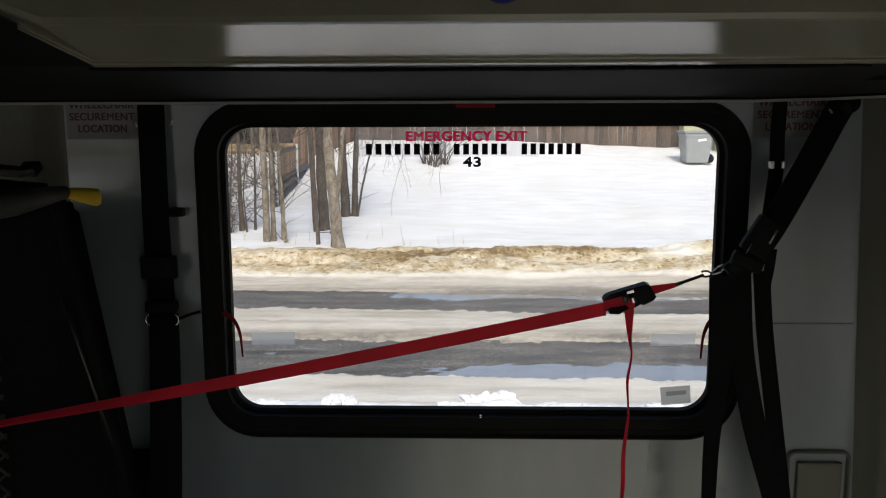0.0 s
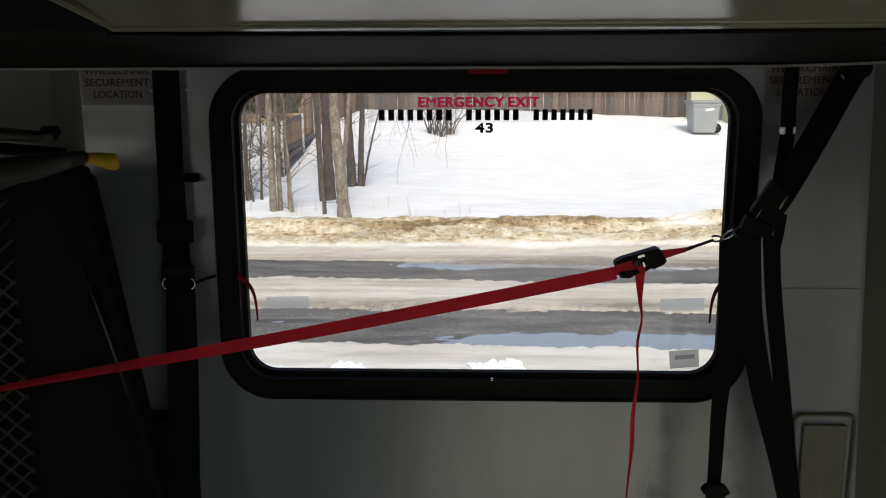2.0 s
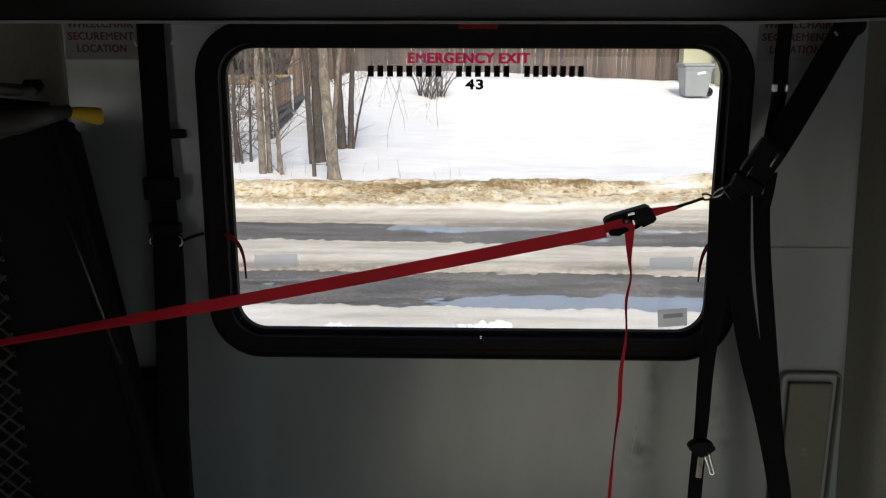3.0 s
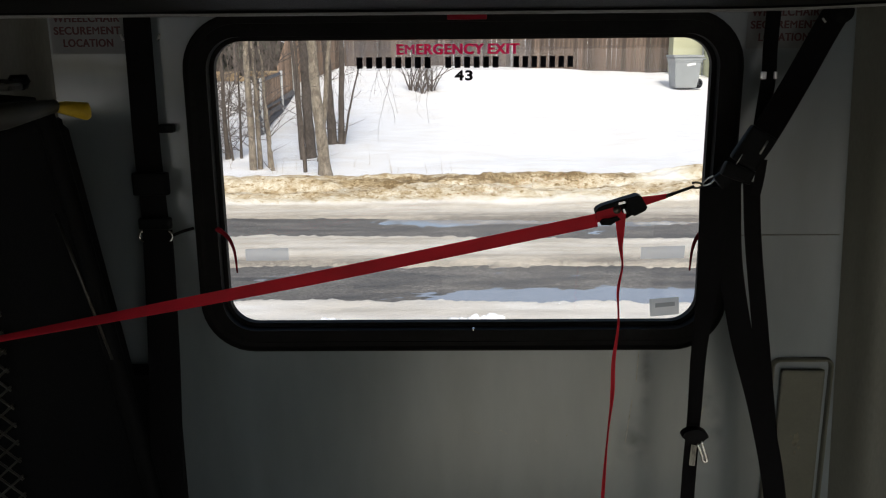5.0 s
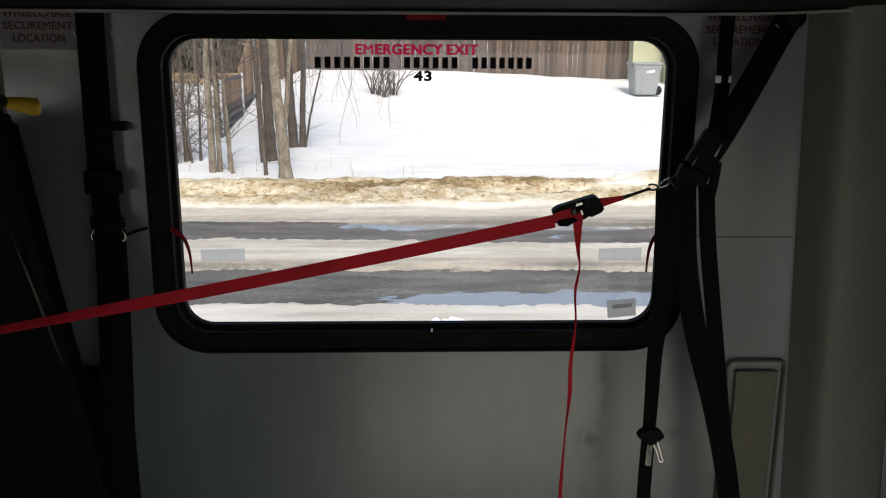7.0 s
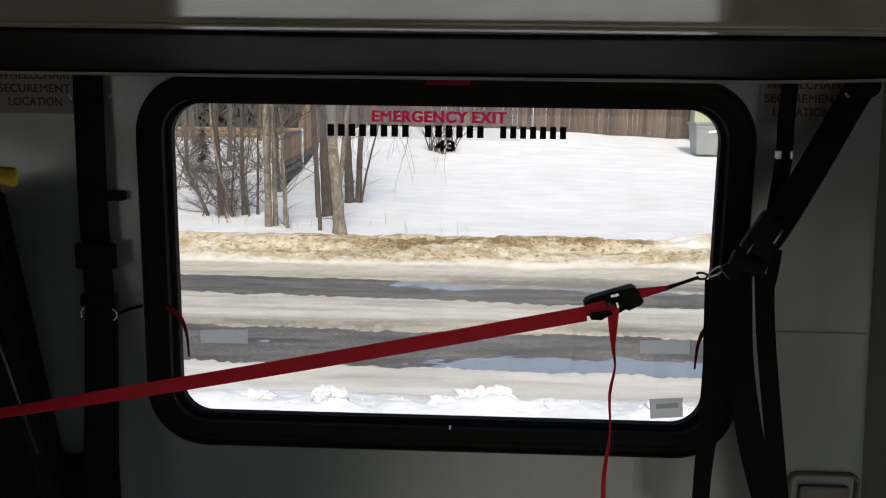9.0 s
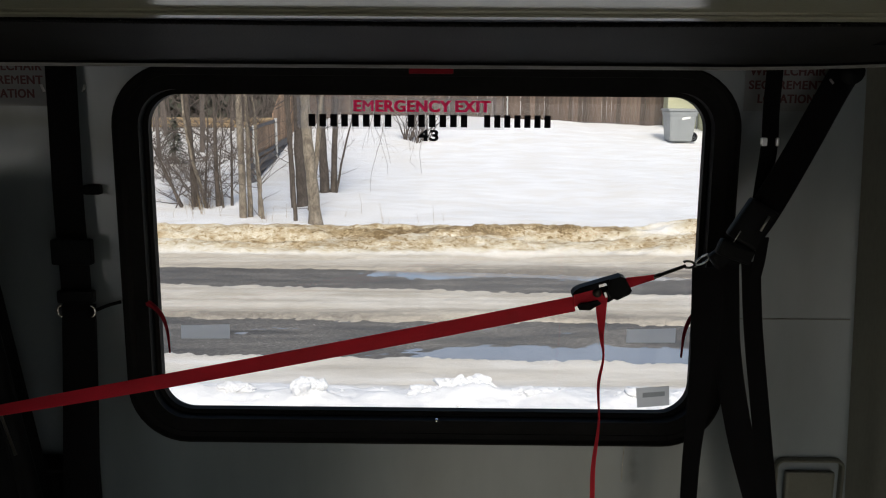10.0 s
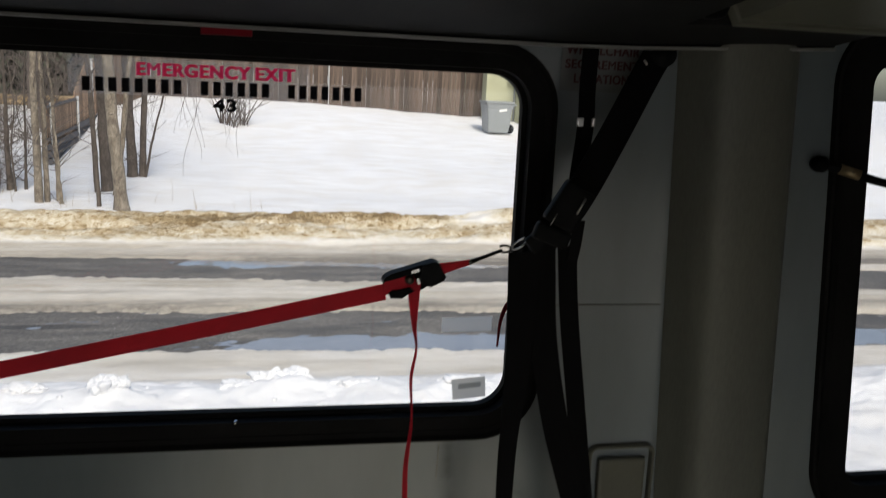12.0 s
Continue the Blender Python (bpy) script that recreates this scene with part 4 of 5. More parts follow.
# ---- belts ----
def left_belt():
    b = thing("hanging_belt", (-0.69, -0.08, 1.51), "broad black securement belt hanging down the wall, doubled over", "belt")
    ribbon("webbing", smooth_path([(-0.688, -0.058, 1.515), (-0.688, -0.062, 1.40), (-0.688, -0.066, 1.25), (-0.684, -0.07, 1.12), (-0.681, -0.075, 1.05)], 6), 0.058, WEB, b, 0.004)
    ribbon("lower_webbing", smooth_path([(-0.679, -0.075, 1.055), (-0.673, -0.10, 0.95), (-0.668, -0.14, 0.75), (-0.668, -0.19, 0.50), (-0.670, -0.25, 0.25), (-0.672, -0.30, 0.012)], 6), [0.066, 0.068, 0.072, 0.074, 0.076], WEB, b, 0.005)
    under(part("adjuster", box_bm((-0.721, -0.088, 1.135), (-0.644, -0.066, 1.185), 0.005), PLASTIC, b, "black plastic adjuster"))
    under(part("slider", box_bm((-0.715, -0.090, 1.060), (-0.645, -0.068, 1.085), 0.005), PLASTIC, b, "black plastic slider"))
    for s in (-1, 1):
        cx = -0.677 + s * 0.028
        tube("ring", [(cx + s * 0.008 * math.cos(a), -0.092, 1.046 + 0.011 * math.sin(a)) for a in np.linspace(-1.6, 1.6, 12)], 0.0023, CHROME, b, 6, "bright steel ring end")
    for s in (-1, 1):
        tube("anchor_pin", [(-0.678 + s * 0.036, -0.075, 1.462), (-0.678 + s * 0.041, -0.075, 1.475)], 0.0025, STEEL, b, 6)
    tube("cord", smooth_path([(-0.643, -0.085, 1.046), (-0.625, -0.07, 1.052), (-0.604, -0.055, 1.056)], 4), 0.0034, WEB, b, 6, "thin black cord")


left_belt()


def shoulder_belt():
    b = thing("shoulder_belt", (0.78, -0.07, 1.5), "black shoulder belt slung diagonally from the wall above the window", "seat belt")
    ribbon("webbing", smooth_path([(0.774, -0.072, 1.522), (0.741, -0.09, 1.475), (0.675, -0.14, 1.382), (0.612, -0.19, 1.30), (0.570, -0.200, 1.235), (0.530, -0.196, 1.185)], 8), 0.056, WEB, b, 0.004)
    tube("anchor", [(0.774, -0.045, 1.506), (0.772, -0.088, 1.508)], 0.023, PLASTIC, b, 16, "round black anchor cover")

    def block(name, at, half, lean, note):
        bm = box_bm((-half[0], -half[1], -half[2]), half, 0.006)
        bmesh.ops.transform(bm, matrix=Matrix.Translation(at) @ Matrix.Rotation(radians(lean), 4, "Y"), verts=bm.verts)
        under(part(name, bm, PLASTIC, b, note))

    block("buckle", (0.566, -0.214, 1.246), (0.029, 0.011, 0.038), 31, "bulky black plastic buckle")
    block("adjuster", (0.541, -0.208, 1.196), (0.032, 0.010, 0.015), 20, "black adjuster block")
    block("end_fitting", (0.516, -0.200, 1.182), (0.016, 0.008, 0.014), 50, "black end fitting")
    tube("buckle_edge", [(0.588, -0.230, 1.262), (0.575, -0.230, 1.236)], 0.0020, STEEL, b, 6, "bright worn metal edge")
    tube("buckle_edge", [(0.541, -0.230, 1.236), (0.531, -0.228, 1.216)], 0.0010, STEEL, b, 6, "bright worn metal edge")
    ribbon("loose_end", smooth_path([(0.588, -0.21, 1.222), (0.586, -0.205, 1.18), (0.583, -0.2, 1.150)], 4), 0.020, WEB, b, 0.003)
    tube("pin", [(0.716, -0.125, 1.494), (0.722, -0.127, 1.486)], 0.002, STEEL, b, 6)


shoulder_belt()


def hanging_strap():
    b = thing("tether_strap", (0.60, -0.11, 1.5), "narrow black tether strap with chrome clips", "strap")
    ribbon("webbing", smooth_path([(0.627, -0.10, 1.52), (0.618, -0.12, 1.44), (0.612, -0.14, 1.38), (0.602, -0.15, 1.30), (0.59, -0.165, 1.22)], 6), 0.030, WEB, b, 0.003)
    for x, w in ((0.5995, 0.011), (0.6235, 0.006)):
        under(part("clip", box_bm((x - w / 2, -0.150, 1.376), (x + w / 2, -0.142, 1.391), 0.002), STEEL, b, "bright chrome clip"))


hanging_strap()


def lap_belts():
    b = thing("lap_belt", (0.51, -0.2, 1.17), "black lap belt hanging from the hook with its metal tongue", "seat belt")
    ribbon("webbing", smooth_path([(0.500, -0.198, 1.165), (0.503, -0.196, 1.08), (0.504, -0.192, 1.00), (0.499, -0.19, 0.90), (0.492, -0.195, 0.80), (0.487, -0.21, 0.70), (0.483, -0.22, 0.645)], 6), [0.058, 0.056, 0.046, 0.034, 0.030, 0.028], WEB, b, 0.004)
    ribbon("lower_webbing", smooth_path([(0.483, -0.222, 0.65), (0.478, -0.23, 0.52), (0.470, -0.26, 0.25), (0.465, -0.30, 0.008)], 6), 0.030, WEB, b, 0.003)
    V, F = [], []
    for k in range(18):
        a = 2 * math.pi * k / 18
        V += [(0.483 + (0.028 if math.sin(a) > -0.3 else 0.022) * math.cos(a), y, 0.638 + 0.017 * math.sin(a)) for y in (-0.243, -0.222)]
    F = [(2 * k, 2 * k + 1, (2 * k + 3) % 36, (2 * k + 2) % 36) for k in range(18)] + [tuple(range(0, 36, 2)), tuple(reversed(range(1, 36, 2)))]
    under(mesh_ob("tongue_cover", V, F, PLASTIC, b, False, "rounded black tongue cover"))
    tube("tongue_tip", smooth_path([(0.4965, -0.2405, 0.630), (0.5015, -0.246, 0.612), (0.5080, -0.250, 0.591), (0.5055, -0.251, 0.5865), (0.5010, -0.250, 0.588), (0.4960, -0.247, 0.604), (0.4880, -0.2405, 0.624)], 4), 0.0031, CHROME, b, 8, "bright chrome tongue")
    plate("belt_tag", [(0.479, 0.615), (0.491, 0.612), (0.489, 0.565), (0.477, 0.567)], -0.2305, -0.2295, WORNTAG, b, "worn grey-white tag")
    for pts, w in (([(0.530, -0.19, 1.20), (0.536, -0.19, 1.12), (0.548, -0.19, 1.0), (0.580, -0.19, 0.85), (0.630, -0.20, 0.68), (0.668, -0.22, 0.50), (0.690, -0.26, 0.25), (0.70, -0.30, 0.008)], 0.048),
                   ([(0.575, -0.195, 1.175), (0.590, -0.19, 1.05), (0.618, -0.185, 0.88), (0.645, -0.19, 0.70), (0.672, -0.205, 0.50), (0.695, -0.245, 0.25), (0.705, -0.285, 0.008)], 0.034)):
        s = thing("floor_belt", pts[-1], "long black belt running from the buckle down to the floor", "seat belt", "floor belts")
        ribbon("webbing", smooth_path(pts, 6), w, WEB, s, 0.003)


lap_belts()


# ---- ratchet strap ----
def ratchet_strap():
    b = thing("ratchet_strap", (0.27, -0.262, 1.12), "red ratchet tie-down strap stretched across the window", "ratchet strap")
    a, e = Vector((0.255, -0.263, 1.113)), Vector((-1.12, -0.31, 0.868))
    path = [a.lerp(e, k / 40) - Vector((0, 0, 0.010 * math.sin(math.pi * k / 40) + 0.016 * (k / 40) ** 3)) for k in range(41)]
    ribbon("strap", path, [0.0262, 0.0262, 0.0255, 0.0235, 0.0195, 0.0155], REDWEB, b, 0.0022, [2, 0, 0, 4, 18, 45, 62, 66])
    plate("ratchet_body", [(0.2500, 1.133), (0.2540, 1.139), (0.2630, 1.144), (0.3300, 1.165), (0.3380, 1.162), (0.3490, 1.141), (0.3450, 1.134), (0.3250, 1.123), (0.3140, 1.116), (0.2940, 1.111), (0.2860, 1.112), (0.2530, 1.124)],
          -0.262, -0.250, BLACKPAINT, b, "black ratchet side plate")
    plate("wound_strap", [(0.2530, 1.1335), (0.2690, 1.137), (0.2890, 1.141), (0.2990, 1.139), (0.3030, 1.128), (0.2950, 1.117), (0.2790, 1.116), (0.2530, 1.109)], -0.270, -0.2625, REDWEB, b, "red strap wound on the spool")
    plate("handle_frame", [(0.2490, 1.131), (0.2540, 1.139), (0.2630, 1.1445), (0.3300, 1.1655), (0.3330, 1.157), (0.3070, 1.148), (0.2820, 1.140), (0.2610, 1.134)], -0.276, -0.263, BLACKPAINT, b, "black handle frame")
    plate("handle_grip", [(0.3110, 1.159), (0.3290, 1.165), (0.3370, 1.162), (0.3490, 1.141), (0.3450, 1.134), (0.3250, 1.124), (0.3140, 1.128), (0.3070, 1.140)], -0.280, -0.262, PLASTIC, b, "black handle grip")
    plate("release_bar", [(0.2590, 1.112), (0.2620, 1.106), (0.2800, 1.1055), (0.2880, 1.111), (0.2990, 1.117), (0.2930, 1.122), (0.2770, 1.118), (0.2650, 1.117)], -0.278, -0.262, BLACKPAINT, b, "black release bar")
    plate("pawl", [(0.2930, 1.1500), (0.3050, 1.1535), (0.3070, 1.1490), (0.2940, 1.1455)], -0.2785, -0.2765, STEEL, b, "bright pawl")
    plate("pawl", [(0.3015, 1.1380), (0.3050, 1.1385), (0.3080, 1.1300), (0.3045, 1.1290)], -0.2825, -0.2805, STEEL, b, "bright pawl")
    V, F = [], []
    tube_into(V, F, [(0.292, -0.274, 1.1345), (0.292, -0.262, 1.1345)], 0.0075, 14)
    under(mesh_ob("spool", V, F, DARKSTEEL, b, True, "dark spool axle"))
    ribbon("short_strap", [(0.332, -0.256, 1.145), (0.355, -0.245, 1.148), (0.378, -0.236, 1.151), (0.398, -0.228, 1.1535)], [0.022, 0.017, 0.012, 0.009], REDWEB, b, 0.003)
    tube("hook_shank", smooth_path([(0.395, -0.229, 1.153), (0.42, -0.215, 1.158), (0.460, -0.192, 1.166)], 5), [0.0042] * 4 + [0.0034] * 7, DARKSTEEL, b, 8, "vinyl-dipped hook shank")
    tube("hook", [Vector((0.466, -0.190, 1.1685)) + Vector((0.011 * math.cos(t), 0.002 * math.sin(t), 0.0055 * math.sin(t))) for t in np.linspace(-2.6, 2.4, 20)], 0.0022, DARKSTEEL, b, 8, "bent dark hook")
    tube("snap_link", [Vector((0.492, -0.192, 1.178)) + Vector((0.016 * math.cos(t) * 0.82 - 0.005 * math.sin(t) * 0.57, 0.002 * math.sin(t), 0.016 * math.cos(t) * 0.57 + 0.005 * math.sin(t) * 0.82)) for t in np.linspace(0, 6.28, 24)], 0.0017, STEEL, b, 8, "steel snap link")
    tail = smooth_path([(0.300, -0.266, 1.128), (0.303, -0.268, 1.06), (0.3075, -0.27, 1.02), (0.301, -0.27, 0.97), (0.3045, -0.27, 0.90), (0.298, -0.27, 0.82), (0.298, -0.272, 0.75), (0.293, -0.27, 0.67), (0.289, -0.27, 0.58), (0.286, -0.27, 0.48), (0.282, -0.27, 0.36), (0.286, -0.27, 0.22), (0.30, -0.275, 0.05)], 8)
    ribbon("tail", tail, [0.022, 0.009, 0.005, 0.006, 0.005, 0.008, 0.009, 0.005, 0.007, 0.009, 0.007, 0.010, 0.009], REDWEB, b, 0.0018, [5, 40, 75, 40, 70, 30, 18, 60, 75, 35, 70, 40, 60, 50], "loose hanging end of red strap")


ratchet_strap()


# ---- wheelchair lift ----
def wheelchair_lift():
    b = thing("wheelchair_lift", (-1.0, -0.2, 0), "folded black wheelchair lift with yellow-tipped handrail", "wheelchair lift")
    V = [(x, y, z) for y in (-0.205, -0.135) for x, z in ((-1.50, 0.0), (-0.615, 0.0), (-0.82, 1.30), (-0.845, 1.318), (-1.50, 1.10))]
    F = [(0, 1, 2, 3, 4), (9, 8, 7, 6, 5)] + [(k, 5 + k, 5 + (k + 1) % 5, (k + 1) % 5) for k in range(5)]
    bm = bmesh.new()
    vs = [bm.verts.new(v) for v in V]
    for f in F:
        bm.faces.new([vs[i] for i in f])
    bmesh.ops.bevel(bm, geom=bm.edges[:], offset=0.012, segments=2, affect="EDGES")
    under(part("platform", bm, BLACKPAINT, b, "black steel platform"))
    under(part("base_housing", box_bm((-1.50, -0.125, 0.0), (-0.668, -0.050, 0.735), 0.008), BLACKPAINT, b, "black base housing"))
    tube("side_rail", smooth_path([(-0.825, -0.23, 1.325), (-0.812, -0.23, 1.26), (-0.785, -0.23, 1.11), (-0.735, -0.23, 0.80), (-0.66, -0.23, 0.36), (-0.60, -0.23, 0.0)], 6), 0.019, BLACKPAINT, b, 10, "black side rail")
    tube("gas_strut", [(-0.818, -0.247, 1.13), (-0.735, -0.247, 0.82)], 0.0035, DARKSTEEL, b, 8, "polished strut rod")
    tube("handrail", [(-0.752, -0.335, 1.3475), (-0.80, -0.425, 1.337), (-0.90, -0.60, 1.327), (-1.2, -0.95, 1.32)], [0.012, 0.023, 0.026, 0.026], OLIVEPAINT, b, 14, "grey handrail tube")
    tube("handrail_cap", [(-0.697, -0.318, 1.336), (-0.700, -0.320, 1.336), (-0.706, -0.3205, 1.337), (-0.738, -0.327, 1.343), (-0.766, -0.345, 1.348)], [0.012, 0.0160, 0.0162, 0.0125, 0.005], YELLOW, b, 14, "worn yellow rubber cap")
    V = box_bm((-1.35, -0.40, 1.362), (-0.80, -0.32, 1.392), 0.006)
    bmesh.ops.transform(V, matrix=Matrix.Translation((-0.8, 0, 1.385)) @ Matrix.Rotation(radians(5), 4, "Y") @ Matrix.Translation((0.8, 0, -1.385)), verts=V.verts)
    for v in V.verts:
        if v.co.x > -1.0 and v.co.z < 1.372:
            v.co.z += 0.015
    under(part("arm", V, OLIVEPAINT, b, "grey lift arm"))
    V = box_bm((-1.35, -0.41, 1.352), (-0.80, -0.30, 1.361), 0.003)
    bmesh.ops.transform(V, matrix=Matrix.Translation((-0.8, 0, 1.385)) @ Matrix.Rotation(radians(5), 4, "Y") @ Matrix.Translation((0.8, 0, -1.385)), verts=V.verts)
    under(part("arm_edge", V, BLACKPAINT, b))
    tube("knob", [(-0.815, -0.34, 1.380), (-0.81, -0.34, 1.395), (-0.81, -0.34, 1.404)], [0.012, 0.019, 0.014], PLASTIC, b, 12, "black knob")
    V, F = [], []
    for i in range(22):
        for q in (-1, 1):
            z0 = 0.30 + i * 0.042
            tube_into(V, F, [(-1.10, -0.213, z0), (-0.975, -0.213, z0 + q * 0.11)], 0.003, 5)
    under(mesh_ob("mesh_barrier", V, F, OLIVEPAINT, b, False, "diamond mesh plate"))


wheelchair_lift()

V, F = [], []
tube_into(V, F, [(0.733, -0.318, 1.590), (0.733, -0.322, 1.568), (0.733, -0.324, 1.556), (0.733, -0.324, 1.552)], [0.022, 0.024, 0.018, 0.006], 16)
tagged(put(mesh_ob("cover_stop", V, F, PLASTIC, None, True), (0.733, -0.32, 1.59)), "round black rubber stop under the overhead cover", "rubber stop")

# dome on the overhead cover
V, F = [], []
tube_into(V, F, [(0.034, -0.722, 1.667), (0.034, -0.733, 1.667), (0.034, -0.740, 1.667), (0.034, -0.743, 1.667)], [0.036, 0.034, 0.024, 0.008], 24)
dome = put(mesh_ob("indicator_lamp", V, F, BLUE, None, True), (0.034, -0.722, 1.667))
tagged(dome, "dark blue domed lens on the overhead cover", "indicator lamp")

# ---- trees and shrubs ----
def wander(p, d, length, steps, rng, bend=0.12, lift=0.0):
    pts = [Vector(p)]
    d = Vector(d).normalized()
    for _ in range(steps):
        d = (d + Vector((rng.uniform(-bend, bend), rng.uniform(-bend, bend), rng.uniform(-bend, bend) * 0.5 + lift))).normalized()
        pts.append(pts[-1] + d * (length / steps))
    return pts


def taper(r0, r1, n):
    return [r0 + (r1 - r0) * k / (n - 1) for k in range(n)]


def twigs_from(V, F, path, rng, count, length, r, depth, lift=0.03):
    """Side shoots along a limb, and shoots of their own on those."""
    for _ in range(count):
        k = rng.randrange(max(1, len(path) // 4), len(path))
        d = (path[k] - path[k - 1]).normalized()
        a = rng.uniform(0, 2 * math.pi)
        out = Vector((math.cos(a), math.sin(a), rng.uniform(-0.1, 0.7)))
        q = wander(path[k], d * 0.5 + out, length * rng.uniform(0.5, 1.2), 5, rng, 0.25, lift)
        tube_into(V, F, q, taper(r, r * 0.25, len(q)), 4, False)
        if depth > 0:
            twigs_from(V, F, q, rng, 4, length * 0.5, r * 0.5, depth - 1, lift)


def tree(base, top, height, r, bark, seed, label, limbs=7, stems=(), low=0.45):
    """A bare winter tree: flared trunk, extra stems beside it, limbs and a crown of fine twigs."""
    rng = random.Random(seed)
    t = thing("tree", base, label, "tree", "bare roadside trees")
    stemlist = [(Vector(base), Vector(top), r, height)] + [(Vector(b), Vector(q), rr, hh) for b, q, rr, hh in stems]
    VC, FC = [], []
    for i, (b, q, rr, hh) in enumerate(stemlist):
        d = (q - b).normalized()
        n = 14
        path = []
        for k in range(n):
            f = k / (n - 1)
            w = 0.35 * rr * f
            path.append(b + d * (hh * f) + Vector((rng.uniform(-1, 1), rng.uniform(-1, 1), 0)) * (w + 0.006) - Vector((0, 0, 0.12 * (1 - f) ** 8)))
        path = smooth_path(path, 3)
        m = len(path)
        rad = []
        for k in range(m):
            f = k / (m - 1)
            rad.append(rr * (1 - 0.72 * f) * (1 + 0.45 * math.exp(-f * hh / 0.12)) * (1 + 0.07 * math.sin(k * 2.1 + seed)))
        V, F = [], []
        tube_into(V, F, path, rad, 12)
        for _ in range(9 if i == 0 else 3):
            k = rng.randrange(int(m * 0.04), int(m * 0.45))
            a = rng.uniform(0, 6.28)
            o = Vector((math.cos(a), math.sin(a), 0.5))
            tube_into(V, F, [path[k], path[k] + o * (rad[k] * rng.uniform(0.75, 1.0) + 0.012)], [0.026, 0.010], 6)
        ob = under(mesh_ob("trunk" if i == 0 else "stem", V, F, bark, t, True))
        for _ in range(limbs if i == 0 else max(2, limbs // 2)):
            k = rng.randrange(int(m * low), m - 1)
            a = rng.uniform(0, 6.28)
            q2 = wander(path[k], Vector((math.cos(a), math.sin(a), rng.uniform(0.5, 1.2))), hh * rng.uniform(0.2, 0.4), 7, rng, 0.2, 0.05)
            tube_into(VC, FC, q2, taper(rad[k] * 0.45, 0.006, len(q2)), 5, False)
            twigs_from(VC, FC, q2, rng, 7, 0.7, 0.007, 1)
        twigs_from(VC, FC, path, rng, 6, 0.6, 0.006, 1)
        for _ in range(7 if i == 0 else 4):
            k = rng.randrange(2, int(m * 0.45))
            a = rng.uniform(0, 6.28)
            q2 = wander(path[k], (math.cos(a), math.sin(a) * 0.6, rng.uniform(0.1, 1.0)), rng.uniform(0.25, 0.8), 6, rng, 0.28, 0.04)
            tube_into(VC, FC, q2, taper(0.006, 0.002, len(q2)), 4, False)
            twigs_from(VC, FC, q2, rng, 3, 0.22, 0.0025, 0)
    under(mesh_ob("crown", VC, FC, TWIG, t, False, "bare twigs"))
    return t


tree((-3.36, 12.2, -0.70), (-3.38, 12.25, 1.6), 6.2, 0.063, BARKPALE, 3, "bare pale-barked tree standing in snow behind the berm",
     stems=[((-3.262, 12.28, -0.70), (-3.285, 12.33, 1.6), 0.043, 5.6)])
tree((-3.00, 12.0, -0.66), (-3.06, 12.05, 0.5), 1.9, 0.026, BARKPALE, 5, "young bent bare tree in snow", limbs=4, low=0.3,
     stems=[((-3.12, 12.4, -0.66), (-3.20, 12.5, 0.9), 0.035, 2.6)])
tree((-2.58, 13.4, -0.64), (-2.66, 13.4, 1.5), 7.0, 0.10, BARK, 8, "bare dark-barked tree with several trunks in snow",
     stems=[((-2.40, 11.65, -0.63), (-2.48, 11.7, 1.2), 0.032, 3.6), ((-2.73, 13.3, -0.64), (-2.84, 13.3, 1.5), 0.036, 5.2)])
tree((-2.04, 11.4, -0.59), (-2.20, 11.45, 1.55), 6.4, 0.096, BARKPALE, 13, "bare pale mottled tree leaning slightly in snow",
     stems=[((-2.13, 11.55, -0.30), (-1.92, 11.6, 1.5), 0.045, 4.4)])
tree((-2.36, 14.6, -0.49), (-2.44, 14.6, 1.5), 6.5, 0.090, BARK, 21, "bare dark twin-trunked tree in snow",
     stems=[((-2.20, 14.6, -0.52), (-2.12, 14.6, 1.5), 0.062, 5.5), ((-2.17, 14.55, -0.52), (-1.80, 14.55, 1.0), 0.024, 2.6)])


def crooked_tree(points, r, bark, seed, label, limbs=14, reach=0.8, twig_r=0.008):
    """A slim bare tree whose trunk follows a bent line, with crooked limbs from low down."""
    rng = random.Random(seed)
    t = thing("tree", points[0], label, "tree", "bare roadside trees")
    path = smooth_path(points, 7)
    path = [p + Vector((rng.uniform(-1, 1), rng.uniform(-1, 1), 0)) * 0.10 * r * (k > 0) for k, p in enumerate(path)]
    path[0] -= Vector((0, 0, 0.12))
    m = len(path)
    V, F = [], []
    tube_into(V, F, path, [r * (1 - 0.62 * k / (m - 1)) * (1 + 0.4 * math.exp(-k / 1.6)) * (1 + 0.08 * math.sin(2.3 * k + seed)) for k in range(m)], 10)
    under(mesh_ob("trunk", V, F, bark, t, True))
    V, F = [], []
    for _ in range(limbs):
        k = int(1 + (m - 2) * rng.random() ** 1.25)
        a = rng.uniform(0, 6.28)
        q = wander(path[k], (math.cos(a), 0.5 * math.sin(a), rng.uniform(-0.1, 1.0)), reach * rng.uniform(0.5, 1.5), 8, rng, 0.30, 0.05)
        w = twig_r * rng.uniform(0.7, 1.5)
        tube_into(V, F, q, taper(w, w * 0.35, len(q)), 5, False)
        twigs_from(V, F, q, rng, 5, reach * 0.45, w * 0.5, 1, 0.0)
    under(mesh_ob("crown", V, F, TWIG, t, False, "crooked bare branches"))
    return t


